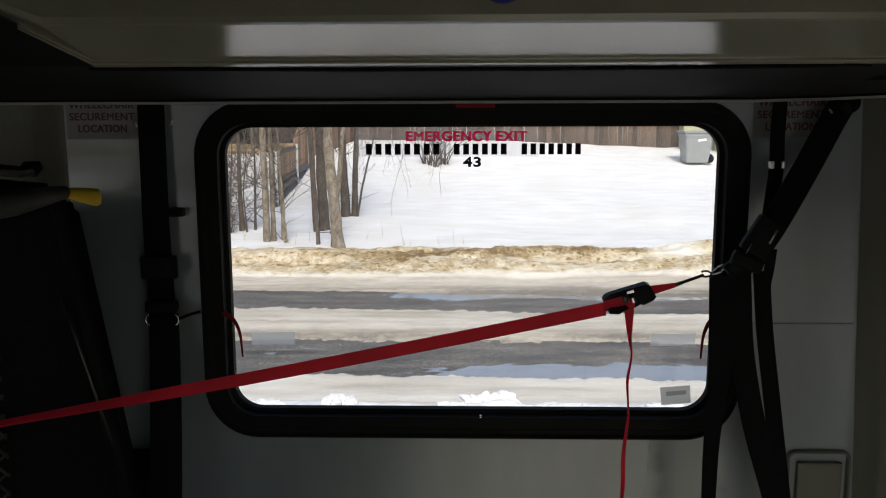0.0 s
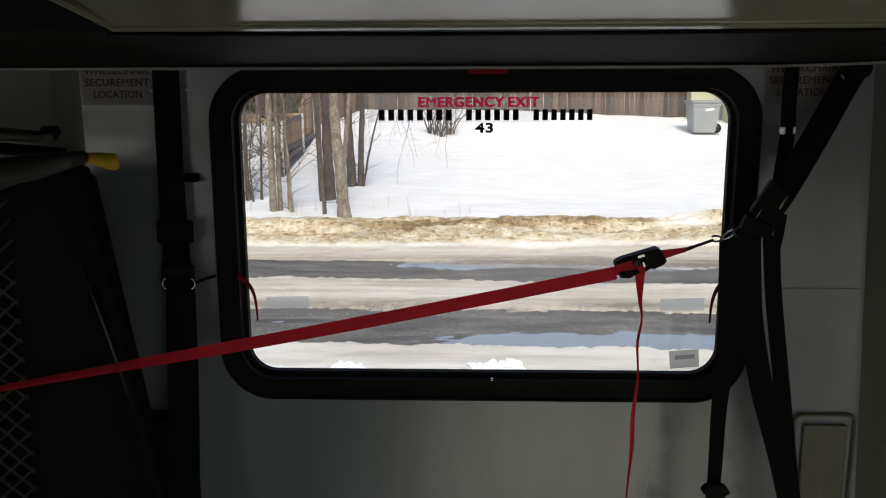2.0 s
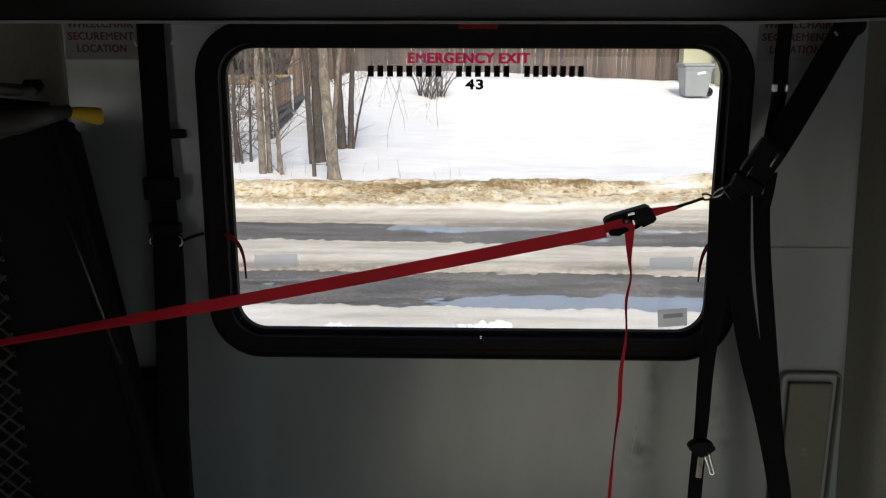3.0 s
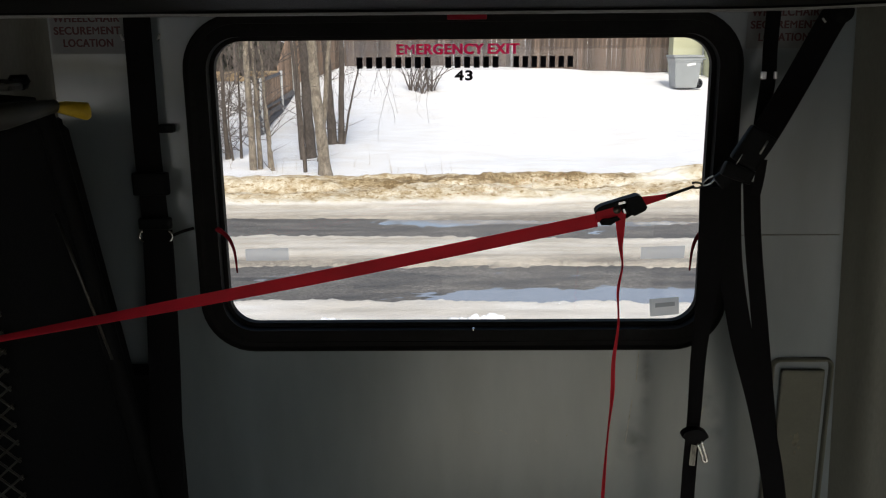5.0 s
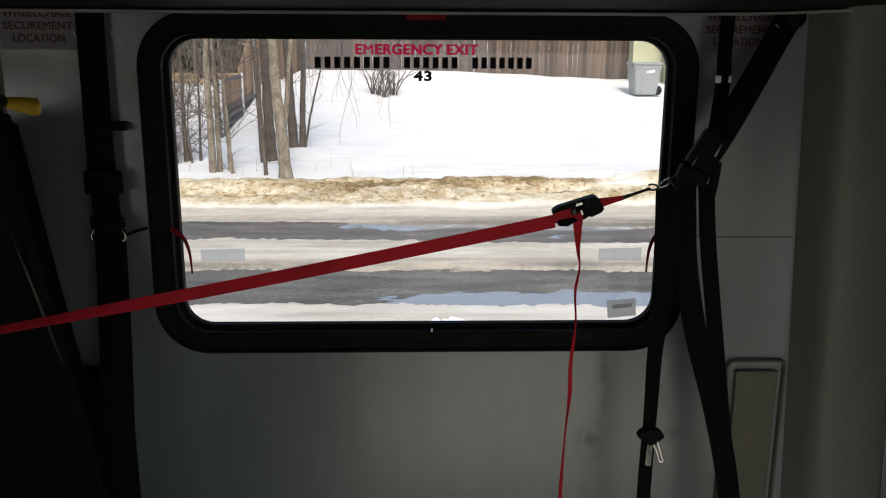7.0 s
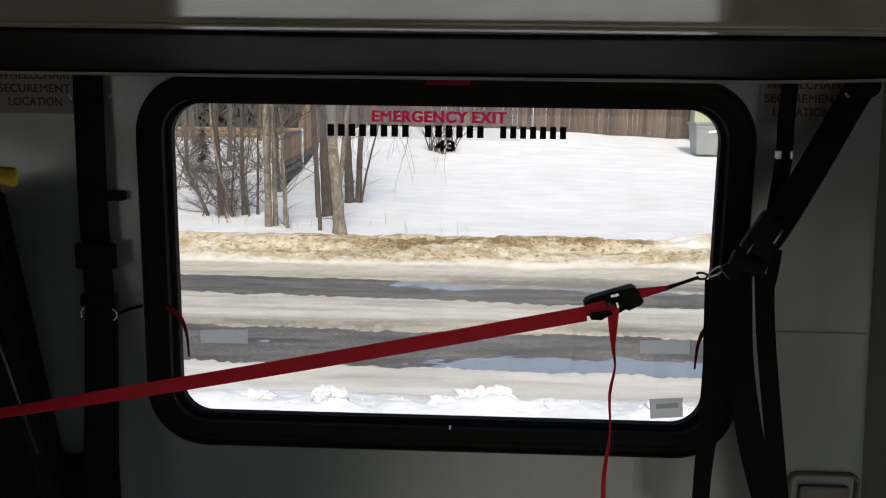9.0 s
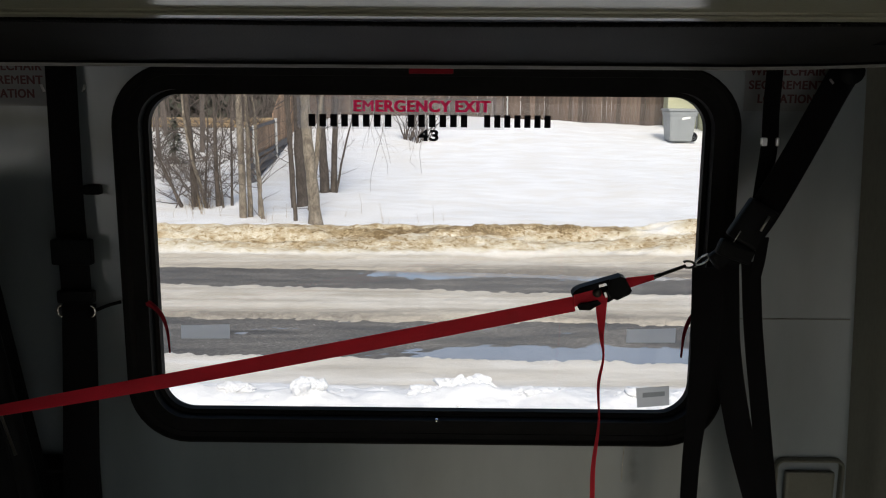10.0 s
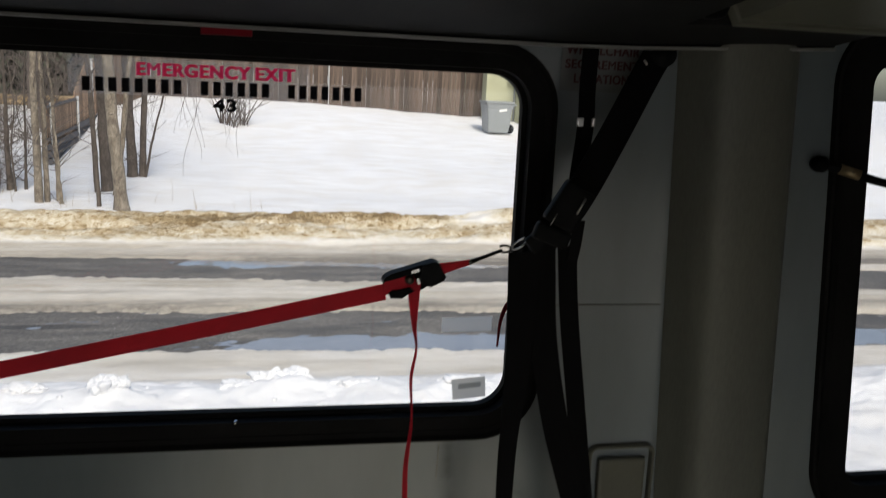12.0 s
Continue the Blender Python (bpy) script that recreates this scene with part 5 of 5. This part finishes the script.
SLIM = "bare slim tree among a thicket in snow"
crooked_tree([(-4.54, 13.5, -0.70), (-4.56, 13.5, 0.2), (-4.61, 13.5, 1.26), (-4.55, 13.6, 2.6), (-4.7, 13.6, 4.6)], 0.064, BARK, 34, "bare dark-barked tree at the heart of a thicket", 30, 0.8, 0.010)
crooked_tree([(-4.30, 13.4, -0.70), (-4.42, 13.4, -0.20), (-4.53, 13.4, 0.22), (-4.62, 13.4, 0.75), (-4.66, 13.4, 1.4), (-4.6, 13.4, 2.6)], 0.036, BARKPALE, 35, "bare pale curved sapling among a thicket in snow", 14, 0.7, 0.007)
crooked_tree([(-4.12, 13.5, -0.66), (-4.14, 13.5, 0.31), (-4.13, 13.5, 1.23), (-4.2, 13.5, 3.6)], 0.046, BARK, 36, SLIM, 26, 0.75, 0.009)
crooked_tree([(-4.76, 13.5, -0.70), (-4.93, 13.5, -0.30), (-5.12, 13.5, 0.16), (-5.36, 13.5, 0.75), (-5.4, 13.6, 1.6)], 0.028, BARK, 37, "thin bare tree leaning out of a thicket in snow", 22, 0.75, 0.008)
crooked_tree([(-3.88, 13.5, -0.62), (-3.85, 13.5, 0.3), (-3.83, 13.5, 1.2), (-3.7, 13.5, 2.8)], 0.022, BARK, 38, SLIM, 18, 0.6, 0.006)
crooked_tree([(-4.40, 13.6, -0.70), (-4.34, 13.6, 0.1), (-4.28, 13.6, 0.9), (-4.34, 13.6, 2.0)], 0.020, BARK, 39, SLIM, 18, 0.6, 0.006)
crooked_tree([(-3.98, 13.3, -0.62), (-4.02, 13.3, 0.1), (-3.95, 13.3, 0.8), (-4.06, 13.3, 1.8)], 0.016, BARK, 40, SLIM, 16, 0.55, 0.006)


def thicket(x, y, z, n, spread, height, seed, label, lean=0.25, r=0.012, material=None, name="shrub", depth=1, shoots=6):
    rng = random.Random(seed)
    t = thing(name, (x, y, z), label, "shrub", "bare shrubs")
    V, F = [], []
    for _ in range(n):
        a = rng.uniform(0, 6.28)
        p = Vector((x + rng.gauss(0, spread), y + rng.gauss(0, spread), z - 0.05))
        d = Vector((math.cos(a) * lean * rng.uniform(0.2, 1.4), math.sin(a) * lean * rng.uniform(0.2, 1.4), 1))
        h = height * rng.uniform(0.5, 1.1)
        q = wander(p, d, h, 11, rng, 0.19)
        rr = r * rng.uniform(0.5, 1.6)
        tube_into(V, F, q, taper(rr, rr * 0.3, len(q)), 5, False)
        if depth:
            twigs_from(V, F, q, rng, shoots, h * 0.28, rr * 0.38, depth)
    under(mesh_ob("branches", V, F, material or TWIG, t, False))
    return t


THICK = "dense leafless thicket of thin grey stems in snow"
thicket(-4.36, 13.3, -0.70, 16, 0.16, 0.9, 41, "low bare shoots round the foot of a thicket", 0.5, 0.007, shoots=6)
thicket(-5.2, 14.6, -0.72, 6, 0.4, 2.0, 43, THICK, 0.5, 0.009, shoots=8, depth=2)
thicket(-7.4, 18.0, -0.6, 6, 0.9, 2.4, 44, THICK, 0.5, 0.011, shoots=8, depth=2)
thicket(-5.9, 16.5, -0.60, 40, 0.45, 1.0, 48, "low brown leafless bush half buried in snow", 0.9, 0.008, shoots=9)
for bx, by, bh, bs in ((-8.2, 22.5, 1.9, 61), (-6.6, 21.0, 1.6, 62), (-10.4, 25.0, 2.4, 63), (-7.6, 26.5, 2.2, 64), (-5.9, 19.2, 1.3, 65)):
    thicket(bx, by, -0.60, 13, 0.55, bh * 0.8, bs, "dense brown-grey leafless bush in the snowy hollow", 0.75, 0.013, shoots=9)
for bx, by, bs in ((-1.06, 20.75, 47), (-0.83, 20.46, 49), (-0.57, 20.72, 50)):
    thicket(bx, by, ground_at(bx, by)[0], 14, 0.06, 1.3, bs, "leafless bush with fanned grey stems in the snowy yard", 0.50, 0.014, depth=1, shoots=3)


def evergreen_shrub(x, y, z, w, h, seed):
    """A small dark evergreen: a stem and drooping sprays of needles."""
    rng = random.Random(seed)
    t = thing("evergreen_shrub", (x, y, z), "small dark green evergreen shrub standing in the snowy hollow", "shrub")
    tube("stem", [(x, y, z - 0.05), (x, y, z + h * 0.9)], [0.03, 0.01], TWIG, t, 6)
    V, F = [], []
    for _ in range(420):
        f = rng.random()
        a = rng.uniform(0, 6.28)
        r = w * (1.0 - 0.75 * f) * rng.uniform(0.5, 1.1)
        p = Vector((x, y, z + 0.05 + f * h))
        q = p + Vector((math.cos(a) * r, math.sin(a) * r, rng.uniform(-0.12, 0.06)))
        side = Vector((-math.sin(a), math.cos(a), 0)) * 0.035
        b = len(V)
        V += [p, q + side, q * 1.0 + (q - p) * 0.25, q - side]
        F += [(b, b + 1, b + 2), (b, b + 2, b + 3)]
    under(mesh_ob("foliage", V, F, FIR, t, False, "dark needles"))


evergreen_shrub(-7.45, 21.5, -0.62, 0.46, 1.2, 46)


def fallen_sprays():
    """Thin weeping twigs hanging over the snow from the dark tree."""
    rng = random.Random(52)
    t = thing("weeping_branch", (-1.9, 13.6, 2.1), "fine weeping twigs hanging over the snow", "branch")
    V, F = [], []
    arm = smooth_path([(-2.35, 14.6, 1.9), (-1.9, 13.9, 2.15), (-1.4, 13.3, 2.0), (-0.9, 12.9, 1.7)], 6)
    tube_into(V, F, arm, taper(0.018, 0.006, len(arm)), 6, False)
    for _ in range(30):
        p = arm[rng.randrange(4, len(arm))]
        side = rng.uniform(-0.45, 0.45)
        q = wander(p, (side, rng.uniform(-0.4, 0.4), -0.5), rng.uniform(1.1, 2.2), 18, rng, 0.20, -0.11)
        tube_into(V, F, q, taper(0.0044, 0.0020, len(q)), 4, False)
        twigs_from(V, F, q, rng, 4, 0.30, 0.0018, 0, -0.22)
    under(mesh_ob("twigs", V, F, TWIG, t))


fallen_sprays()


def leaning_poles():
    """Fallen and leaning saplings beside the trunks."""
    rng = random.Random(60)
    for a, b, r in (((-4.75, 13.4, -0.67), (-5.15, 13.5, 0.15), 0.03), ((-4.85, 13.3, -0.68), (-4.45, 13.3, 0.35), 0.012)):
        t = thing("leaning_sapling", a, "thin leafless sapling leaning over the snow", "sapling", "leaning saplings")
        V, F = [], []
        q = [Vector(a).lerp(Vector(b), k / 8) + Vector((rng.uniform(-1, 1), 0, rng.uniform(-1, 1))) * 0.012 for k in range(9)]
        q[0] = Vector(a) + (Vector(a) - Vector(b)).normalized() * (0.12 if a[2] < -0.5 else 0.8)
        tube_into(V, F, q, taper(r, r * 0.4, 9), 6)
        under(mesh_ob("stem", V, F, TWIG, t, True))
        V, F = [], []
        twigs_from(V, F, q, rng, 8, 0.45, r * 0.3, 1)
        under(mesh_ob("twigs", V, F, TWIG, t))


leaning_poles()


def dry_stalks():
    rng = random.Random(71)
    V, F = [], []
    for cx, cy, n in ((-0.9, 11.3, 3), (-0.2, 11.6, 3), (-1.6, 12.3, 2), (-2.9, 11.9, 7), (-4.0, 12.4, 14), (-4.4, 13.2, 16)):
        for _ in range(n):
            x, y = cx + rng.gauss(0, 0.16), cy + rng.gauss(0, 0.16)
            z = ground_at(x, y)[0]
            q = wander((x, y, z - 0.03), (rng.uniform(-0.3, 0.3), rng.uniform(-0.3, 0.3), 1), rng.uniform(0.12, 0.42), 4, rng, 0.2)
            tube_into(V, F, q, taper(0.003, 0.001, len(q)), 4, False)
    tagged(mesh_ob("dry_grass", V, F, DRYGRASS), "dry brown grass stalks poking through snow", "grass", kind="stuff")


dry_stalks()


# ---- fences ----
def board_mesh(w, h, wood, t=0.018):
    bm = box_bm((-w / 2, -t / 2, 0), (w / 2, t / 2, h), 0.004, 1)
    me = bpy.data.meshes.new("board")
    bm.to_mesh(me)
    bm.free()
    me.materials.append(wood)
    return me


def board_fence(name, a, b, z0, z1, height, label, seed, rails=(0.25, 1.5), pale_posts=(), plinth=0.0, side=-1, ramp=0.0):
    rng = random.Random(seed)
    a, b = Vector((*a, 0)), Vector((*b, 0))
    d = (b - a).normalized()
    run = (b - a).length
    t = thing(name, (a.x, a.y, z0), label, "fence", "yard fences")
    turn = math.atan2(d.y, d.x)
    me = board_mesh(0.1424 if side < 0 else 0.132, height, BOARDTAN if side > 0 else BOARD)
    n = int(run / 0.143)
    for k in range(n):
        f = (k + 0.5) / n
        ob = new("board", me)
        ob.parent = t
        p = a + d * (run * f)
        ob.matrix_basis = Matrix.Translation(Vector((p.x, p.y, z0 + (z1 - z0) * f + rng.uniform(-0.015, 0.015))) - t.location) @ Matrix.Rotation(turn + rng.uniform(-0.03, 0.03), 4, "Z") @ Matrix.Rotation(rng.uniform(-0.008, 0.008), 4, "Y") @ Matrix.Diagonal((1, 1, 1 - ramp * max(0.0, min(1.0, (f - 0.62) / 0.38)), 1))
    nrm = Vector((-d.y, d.x, 0))
    for r in rails:
        p, q = a + nrm * 0.03, b + nrm * 0.03
        V, F = [], []
        tube_into(V, F, [(p.x, p.y, z0 + r), (q.x, q.y, z1 + r)], 0.045, 4)
        under(mesh_ob("rail", V, F, RAILWOOD, t))
    if plinth:
        p, q = a + nrm * side * 0.03, b + nrm * side * 0.03
        for k in range(3):
            V, F = [], []
            zz = 0.0 + plinth * (k + 0.5) / 3
            tube_into(V, F, [(p.x, p.y, z0 + zz), (q.x, q.y, z1 + zz)], plinth / 5.4, 4)
            under(mesh_ob("plinth_board", V, F, RAILWOOD, t))
    for f in pale_posts:
        p = a + d * (run * f) + nrm * side * 0.07
        z = z0 + (z1 - z0) * f
        V, F = [], []
        tube_into(V, F, [(p.x, p.y, z - 0.2), (p.x, p.y, z + height + 0.03)], 0.032 if side > 0 else 0.016, 10)
        under(mesh_ob("post", V, F, POSTPALE, t, True, "pale metal post"))
    return t


board_fence("board_fence", (-4.62, 24.6), (6.75, 24.4), 0.10, 0.20, 1.95, "weathered brown upright-board fence behind the snowy yard", 81, (0.3, 1.0, 1.7), (0.56,))
board_fence("side_fence", (-4.60, 24.5), (-4.22, 18.9), -0.25, -0.30, 1.85, "brown upright-board side fence with dark plinth boards", 82, (0.4,), (0.03, 0.55), 0.42, 1, 0.38)
board_fence("low_side_fence", (-4.20, 18.8), (-4.02, 15.6), -0.42, -0.46, 1.14, "lower brown board fence with dark plinth boards", 83, (0.5, 1.10), (0.0, 0.97), 0.42, 1)



# ---- bin and house ----
def wheelie_bin(x, y, z):
    b = thing("wheelie_bin", (x, y, z), "grey plastic wheeled rubbish bin standing in snow", "bin")
    V = []
    for zz, hw, hd in ((0.0, 0.29, 0.33), (0.09, 0.30, 0.34), (0.68, 0.345, 0.40), (0.71, 0.37, 0.43), (0.79, 0.37, 0.43)):
        V += [(x + sx * hw, y + sy * hd, z + zz) for sx, sy in ((-1, -1), (1, -1), (1, 1), (-1, 1))]
    F = [(3, 2, 1, 0), (16, 17, 18, 19)] + [(4 * j + k, 4 * j + (k + 1) % 4, 4 * j + 4 + (k + 1) % 4, 4 * j + 4 + k) for j in range(4) for k in range(4)]
    bm = bmesh.new()
    vs = [bm.verts.new(v) for v in V]
    for f in F:
        bm.faces.new([vs[i] for i in f])
    bmesh.ops.bevel(bm, geom=bm.edges[:], offset=0.018, segments=2, affect="EDGES")
    under(part("body", bm, BINGREY, b))
    bm = box_bm((x - 0.40, y - 0.45, z + 0.795), (x + 0.40, y + 0.45, z + 0.84), 0.016)
    for v in bm.verts:
        if v.co.z > z + 0.825:
            v.co.z += 0.05 * max(0, 1 - ((v.co.x - x) / 0.43) ** 2)
    under(part("lid", bm, BINGREY, b, "domed grey lid"))
    tube("handle", [(x + 0.38, y - 0.36, z + 0.74), (x + 0.46, y - 0.36, z + 0.76), (x + 0.46, y + 0.36, z + 0.76), (x + 0.38, y + 0.36, z + 0.74)], 0.016, BINGREY, b, 8)
    for sy in (-0.3, 0.3):
        V, F = [], []
        tube_into(V, F, [(x + 0.30, y + sy - 0.03, z + 0.12), (x + 0.30, y + sy + 0.03, z + 0.12)], 0.13, 18)
        under(mesh_ob("wheel", V, F, PLASTIC, b, True, "black wheel"))
    plate("label_patch", [(x - 0.02, z + 0.57), (x + 0.19, z + 0.60), (x + 0.19, z + 0.66), (x - 0.02, z + 0.63)], y - 0.405, y - 0.385, WHITEPAINT, b, "white printed mark")


wheelie_bin(6.16, 21.5, 0.13)


def house():
    h = thing("house", (10.5, 24.0, 0), "pale yellow-green house with lap siding and a shingled roof", "house")
    for i in range(22):
        z = -0.1 + i * 0.16
        bm = box_bm((6.43, 23.70, z), (16.0, 23.74, z + 0.172), 0.0)
        for v in bm.verts:
            if v.co.z < z + 0.05 and v.co.y < 23.72:
                v.co.y -= 0.004
        under(part("siding_board", bm, SIDING, h))
    under(part("wall", box_bm((6.43, 23.74, -0.3), (16.0, 31.0, 3.4)), SIDING, h))
    under(part("corner_trim", box_bm((6.38, 23.65, -0.2), (6.50, 23.78, 3.42), 0.004), SIDING, h))
    V = [(6.0, 23.0, 3.35), (16.5, 23.0, 3.35), (16.5, 31.6, 3.35), (6.0, 31.6, 3.35), (6.0, 27.3, 5.3), (16.5, 27.3, 5.3)]
    under(mesh_ob("roof", V, [(3, 2, 1, 0), (0, 1, 5, 4), (2, 3, 4, 5), (0, 4, 3), (1, 2, 5)], ROOF, h))
    under(part("wing", box_bm((7.30, 22.60, -0.4), (16.0, 23.69, 3.40), 0.01), SIDING, h, "pale yellow-green front wing"))
    tube("downpipe", [(7.25, 23.64, 0.0), (7.25, 23.64, 1.52)], 0.022, BINGREY, h, 10, "thin grey conduit")
    under(part("meter_box", box_bm((7.04, 23.52, 1.50), (7.28, 23.69, 1.78), 0.015), WHITEPAINT, h, "white meter box"))


house()


# ---- distance ----
def far_woods():
    """A belt of firs and bare trunks beyond the yards, standing well back."""
    rng = random.Random(91)
    V, F = [], []
    for i in range(64):
        x, y = rng.uniform(-52, 40), rng.uniform(57, 80)
        if i < 26:
            x, y = rng.uniform(-34, -6), rng.uniform(42, 52)
        z = ground_at(x, y)[0]
        h = rng.uniform(7, 15)
        for j in range(150 if i < 26 else 80):
            f = rng.random() ** (1.5 if i < 26 else 0.8)
            a = rng.uniform(0, 6.28)
            r = ((1 - f) * h * 0.20 + 0.15) * rng.uniform(0.6, 1.05)
            p = Vector((x, y, z + 0.25 + f * h))
            q = p + Vector((math.cos(a) * r, math.sin(a) * r, -0.32 * r))
            s = Vector((-math.sin(a), math.cos(a), 0)) * (0.20 * r + 0.06)
            b = len(V)
            V += [p, q + s, q + s * 0.2 - Vector((0, 0, 0.35)), q - s, p - Vector((0, 0, 0.4))]
            F += [(b, b + 1, b + 2), (b, b + 2, b + 3), (b + 4, b + 2, b + 1), (b + 4, b + 3, b + 2)]
    tagged(mesh_ob("far_woods", V, F, FIR), "dark evergreen woods far behind the yards", "woods", kind="stuff")
    V, F = [], []
    for i in range(80):
        x, y = rng.uniform(-34, -5.5), rng.uniform(22, 52)
        if x > -5 - (y - 20) * 0.25:
            x -= 6
        z = ground_at(x, y)[0]
        q = wander((x, y, z - 0.1), (rng.uniform(-0.1, 0.1), 0, 1), rng.uniform(4, 9), 8, rng, 0.06)
        rr = rng.uniform(0.03, 0.11)
        tube_into(V, F, q, taper(rr, rr * 0.3, len(q)), 5, False)
        twigs_from(V, F, q, rng, 9, 1.5, rr * 0.2, 1)
    tagged(mesh_ob("bare_woods", V, F, TWIG), "bare grey winter woods beyond the fence", "woods", kind="stuff")


far_woods()


def brush_belt():
    """Low grey brush and young trees across the far side of the hollow."""
    rng = random.Random(97)
    V, F = [], []
    for i in range(60):
        x, y = rng.uniform(-46, -5.5), rng.uniform(40.2, 44)
        z = ground_at(x, y)[0]
        for _ in range(7):
            a = rng.uniform(0, 6.28)
            q = wander((x + rng.gauss(0, 0.4), y + rng.gauss(0, 0.4), z - 0.05), (math.cos(a) * 0.5, math.sin(a) * 0.5, 1), rng.uniform(1.2, 3.6), 5, rng, 0.15)
            tube_into(V, F, q, taper(0.03, 0.01, len(q)), 4, False)
            twigs_from(V, F, q, rng, 6, 0.9, 0.014, 0)
    tagged(mesh_ob("far_brush", V, F, TWIG), "grey leafless brush beyond the timber stack", "brush", kind="stuff")


brush_belt()


def log_pile():
    rng = random.Random(95)
    t = thing("timber_stack", (-14, 39, -0.5), "long stack of tan timber beyond the thicket", "timber stack")
    for r in range(2):
        for c in range(3):
            V, F = [], []
            x0 = -24 + c * 7.2 + rng.uniform(-0.2, 0.2)
            z = -0.30 + r * 0.24
            tube_into(V, F, [(x0, 39 + 0.02 * r, z), (x0 + 6.9, 39, z + rng.uniform(-0.03, 0.03))], 0.125, 8)
            under(mesh_ob("log", V, F, TAN, t, True))


log_pile()


# ---- small pieces belong to the part that carries them ----
def attach(kind, owner, *pieces):
    """Moves pieces of a thing one level down, under the part that carries them."""
    for t in [o for o in scene.objects if o.parent is None and o.name.split(".")[0] == kind]:
        parts = list(t.children)
        holder = next((o for o in parts if o.name.split(".")[0] == owner), None)
        for o in parts:
            if holder is not None and o is not holder and o.name.split(".")[0] in pieces:
                o.parent = holder


attach("ratchet_strap", "ratchet_body", "pawl", "spool", "release_bar")
attach("ratchet_strap", "handle_frame", "handle_grip")
attach("wheelchair_lift", "handrail", "handrail_cap")
attach("wheelchair_lift", "arm", "arm_edge", "knob")
attach("wheelchair_lift", "platform", "mesh_barrier", "gas_strut")
attach("lap_belt", "tongue_cover", "tongue_tip")
attach("lap_belt", "webbing", "belt_tag")
attach("shoulder_belt", "buckle", "buckle_edge")
attach("tether_strap", "webbing", "clip")
attach("hanging_belt", "slider", "ring")
attach("window_1", "window_frame", "release_handle", "release_tab", "rivet")
attach("window_1", "pane", "lettering_emergency_exit", "printed_bars", "lettering_fleet_number", "decal_strip", "faded_sticker", "glass_label", "label_bars")
attach("window_2", "window_frame", "window_strap", "handle_knob", "handle_ferrule")
attach("wall_sign", "sticker", "lettering")
attach("access_cover", "cover_plate", "stain")
attach("wheelie_bin", "body", "label_patch", "wheel", "handle")
attach("house", "wall", "siding_board", "corner_trim", "meter_box")
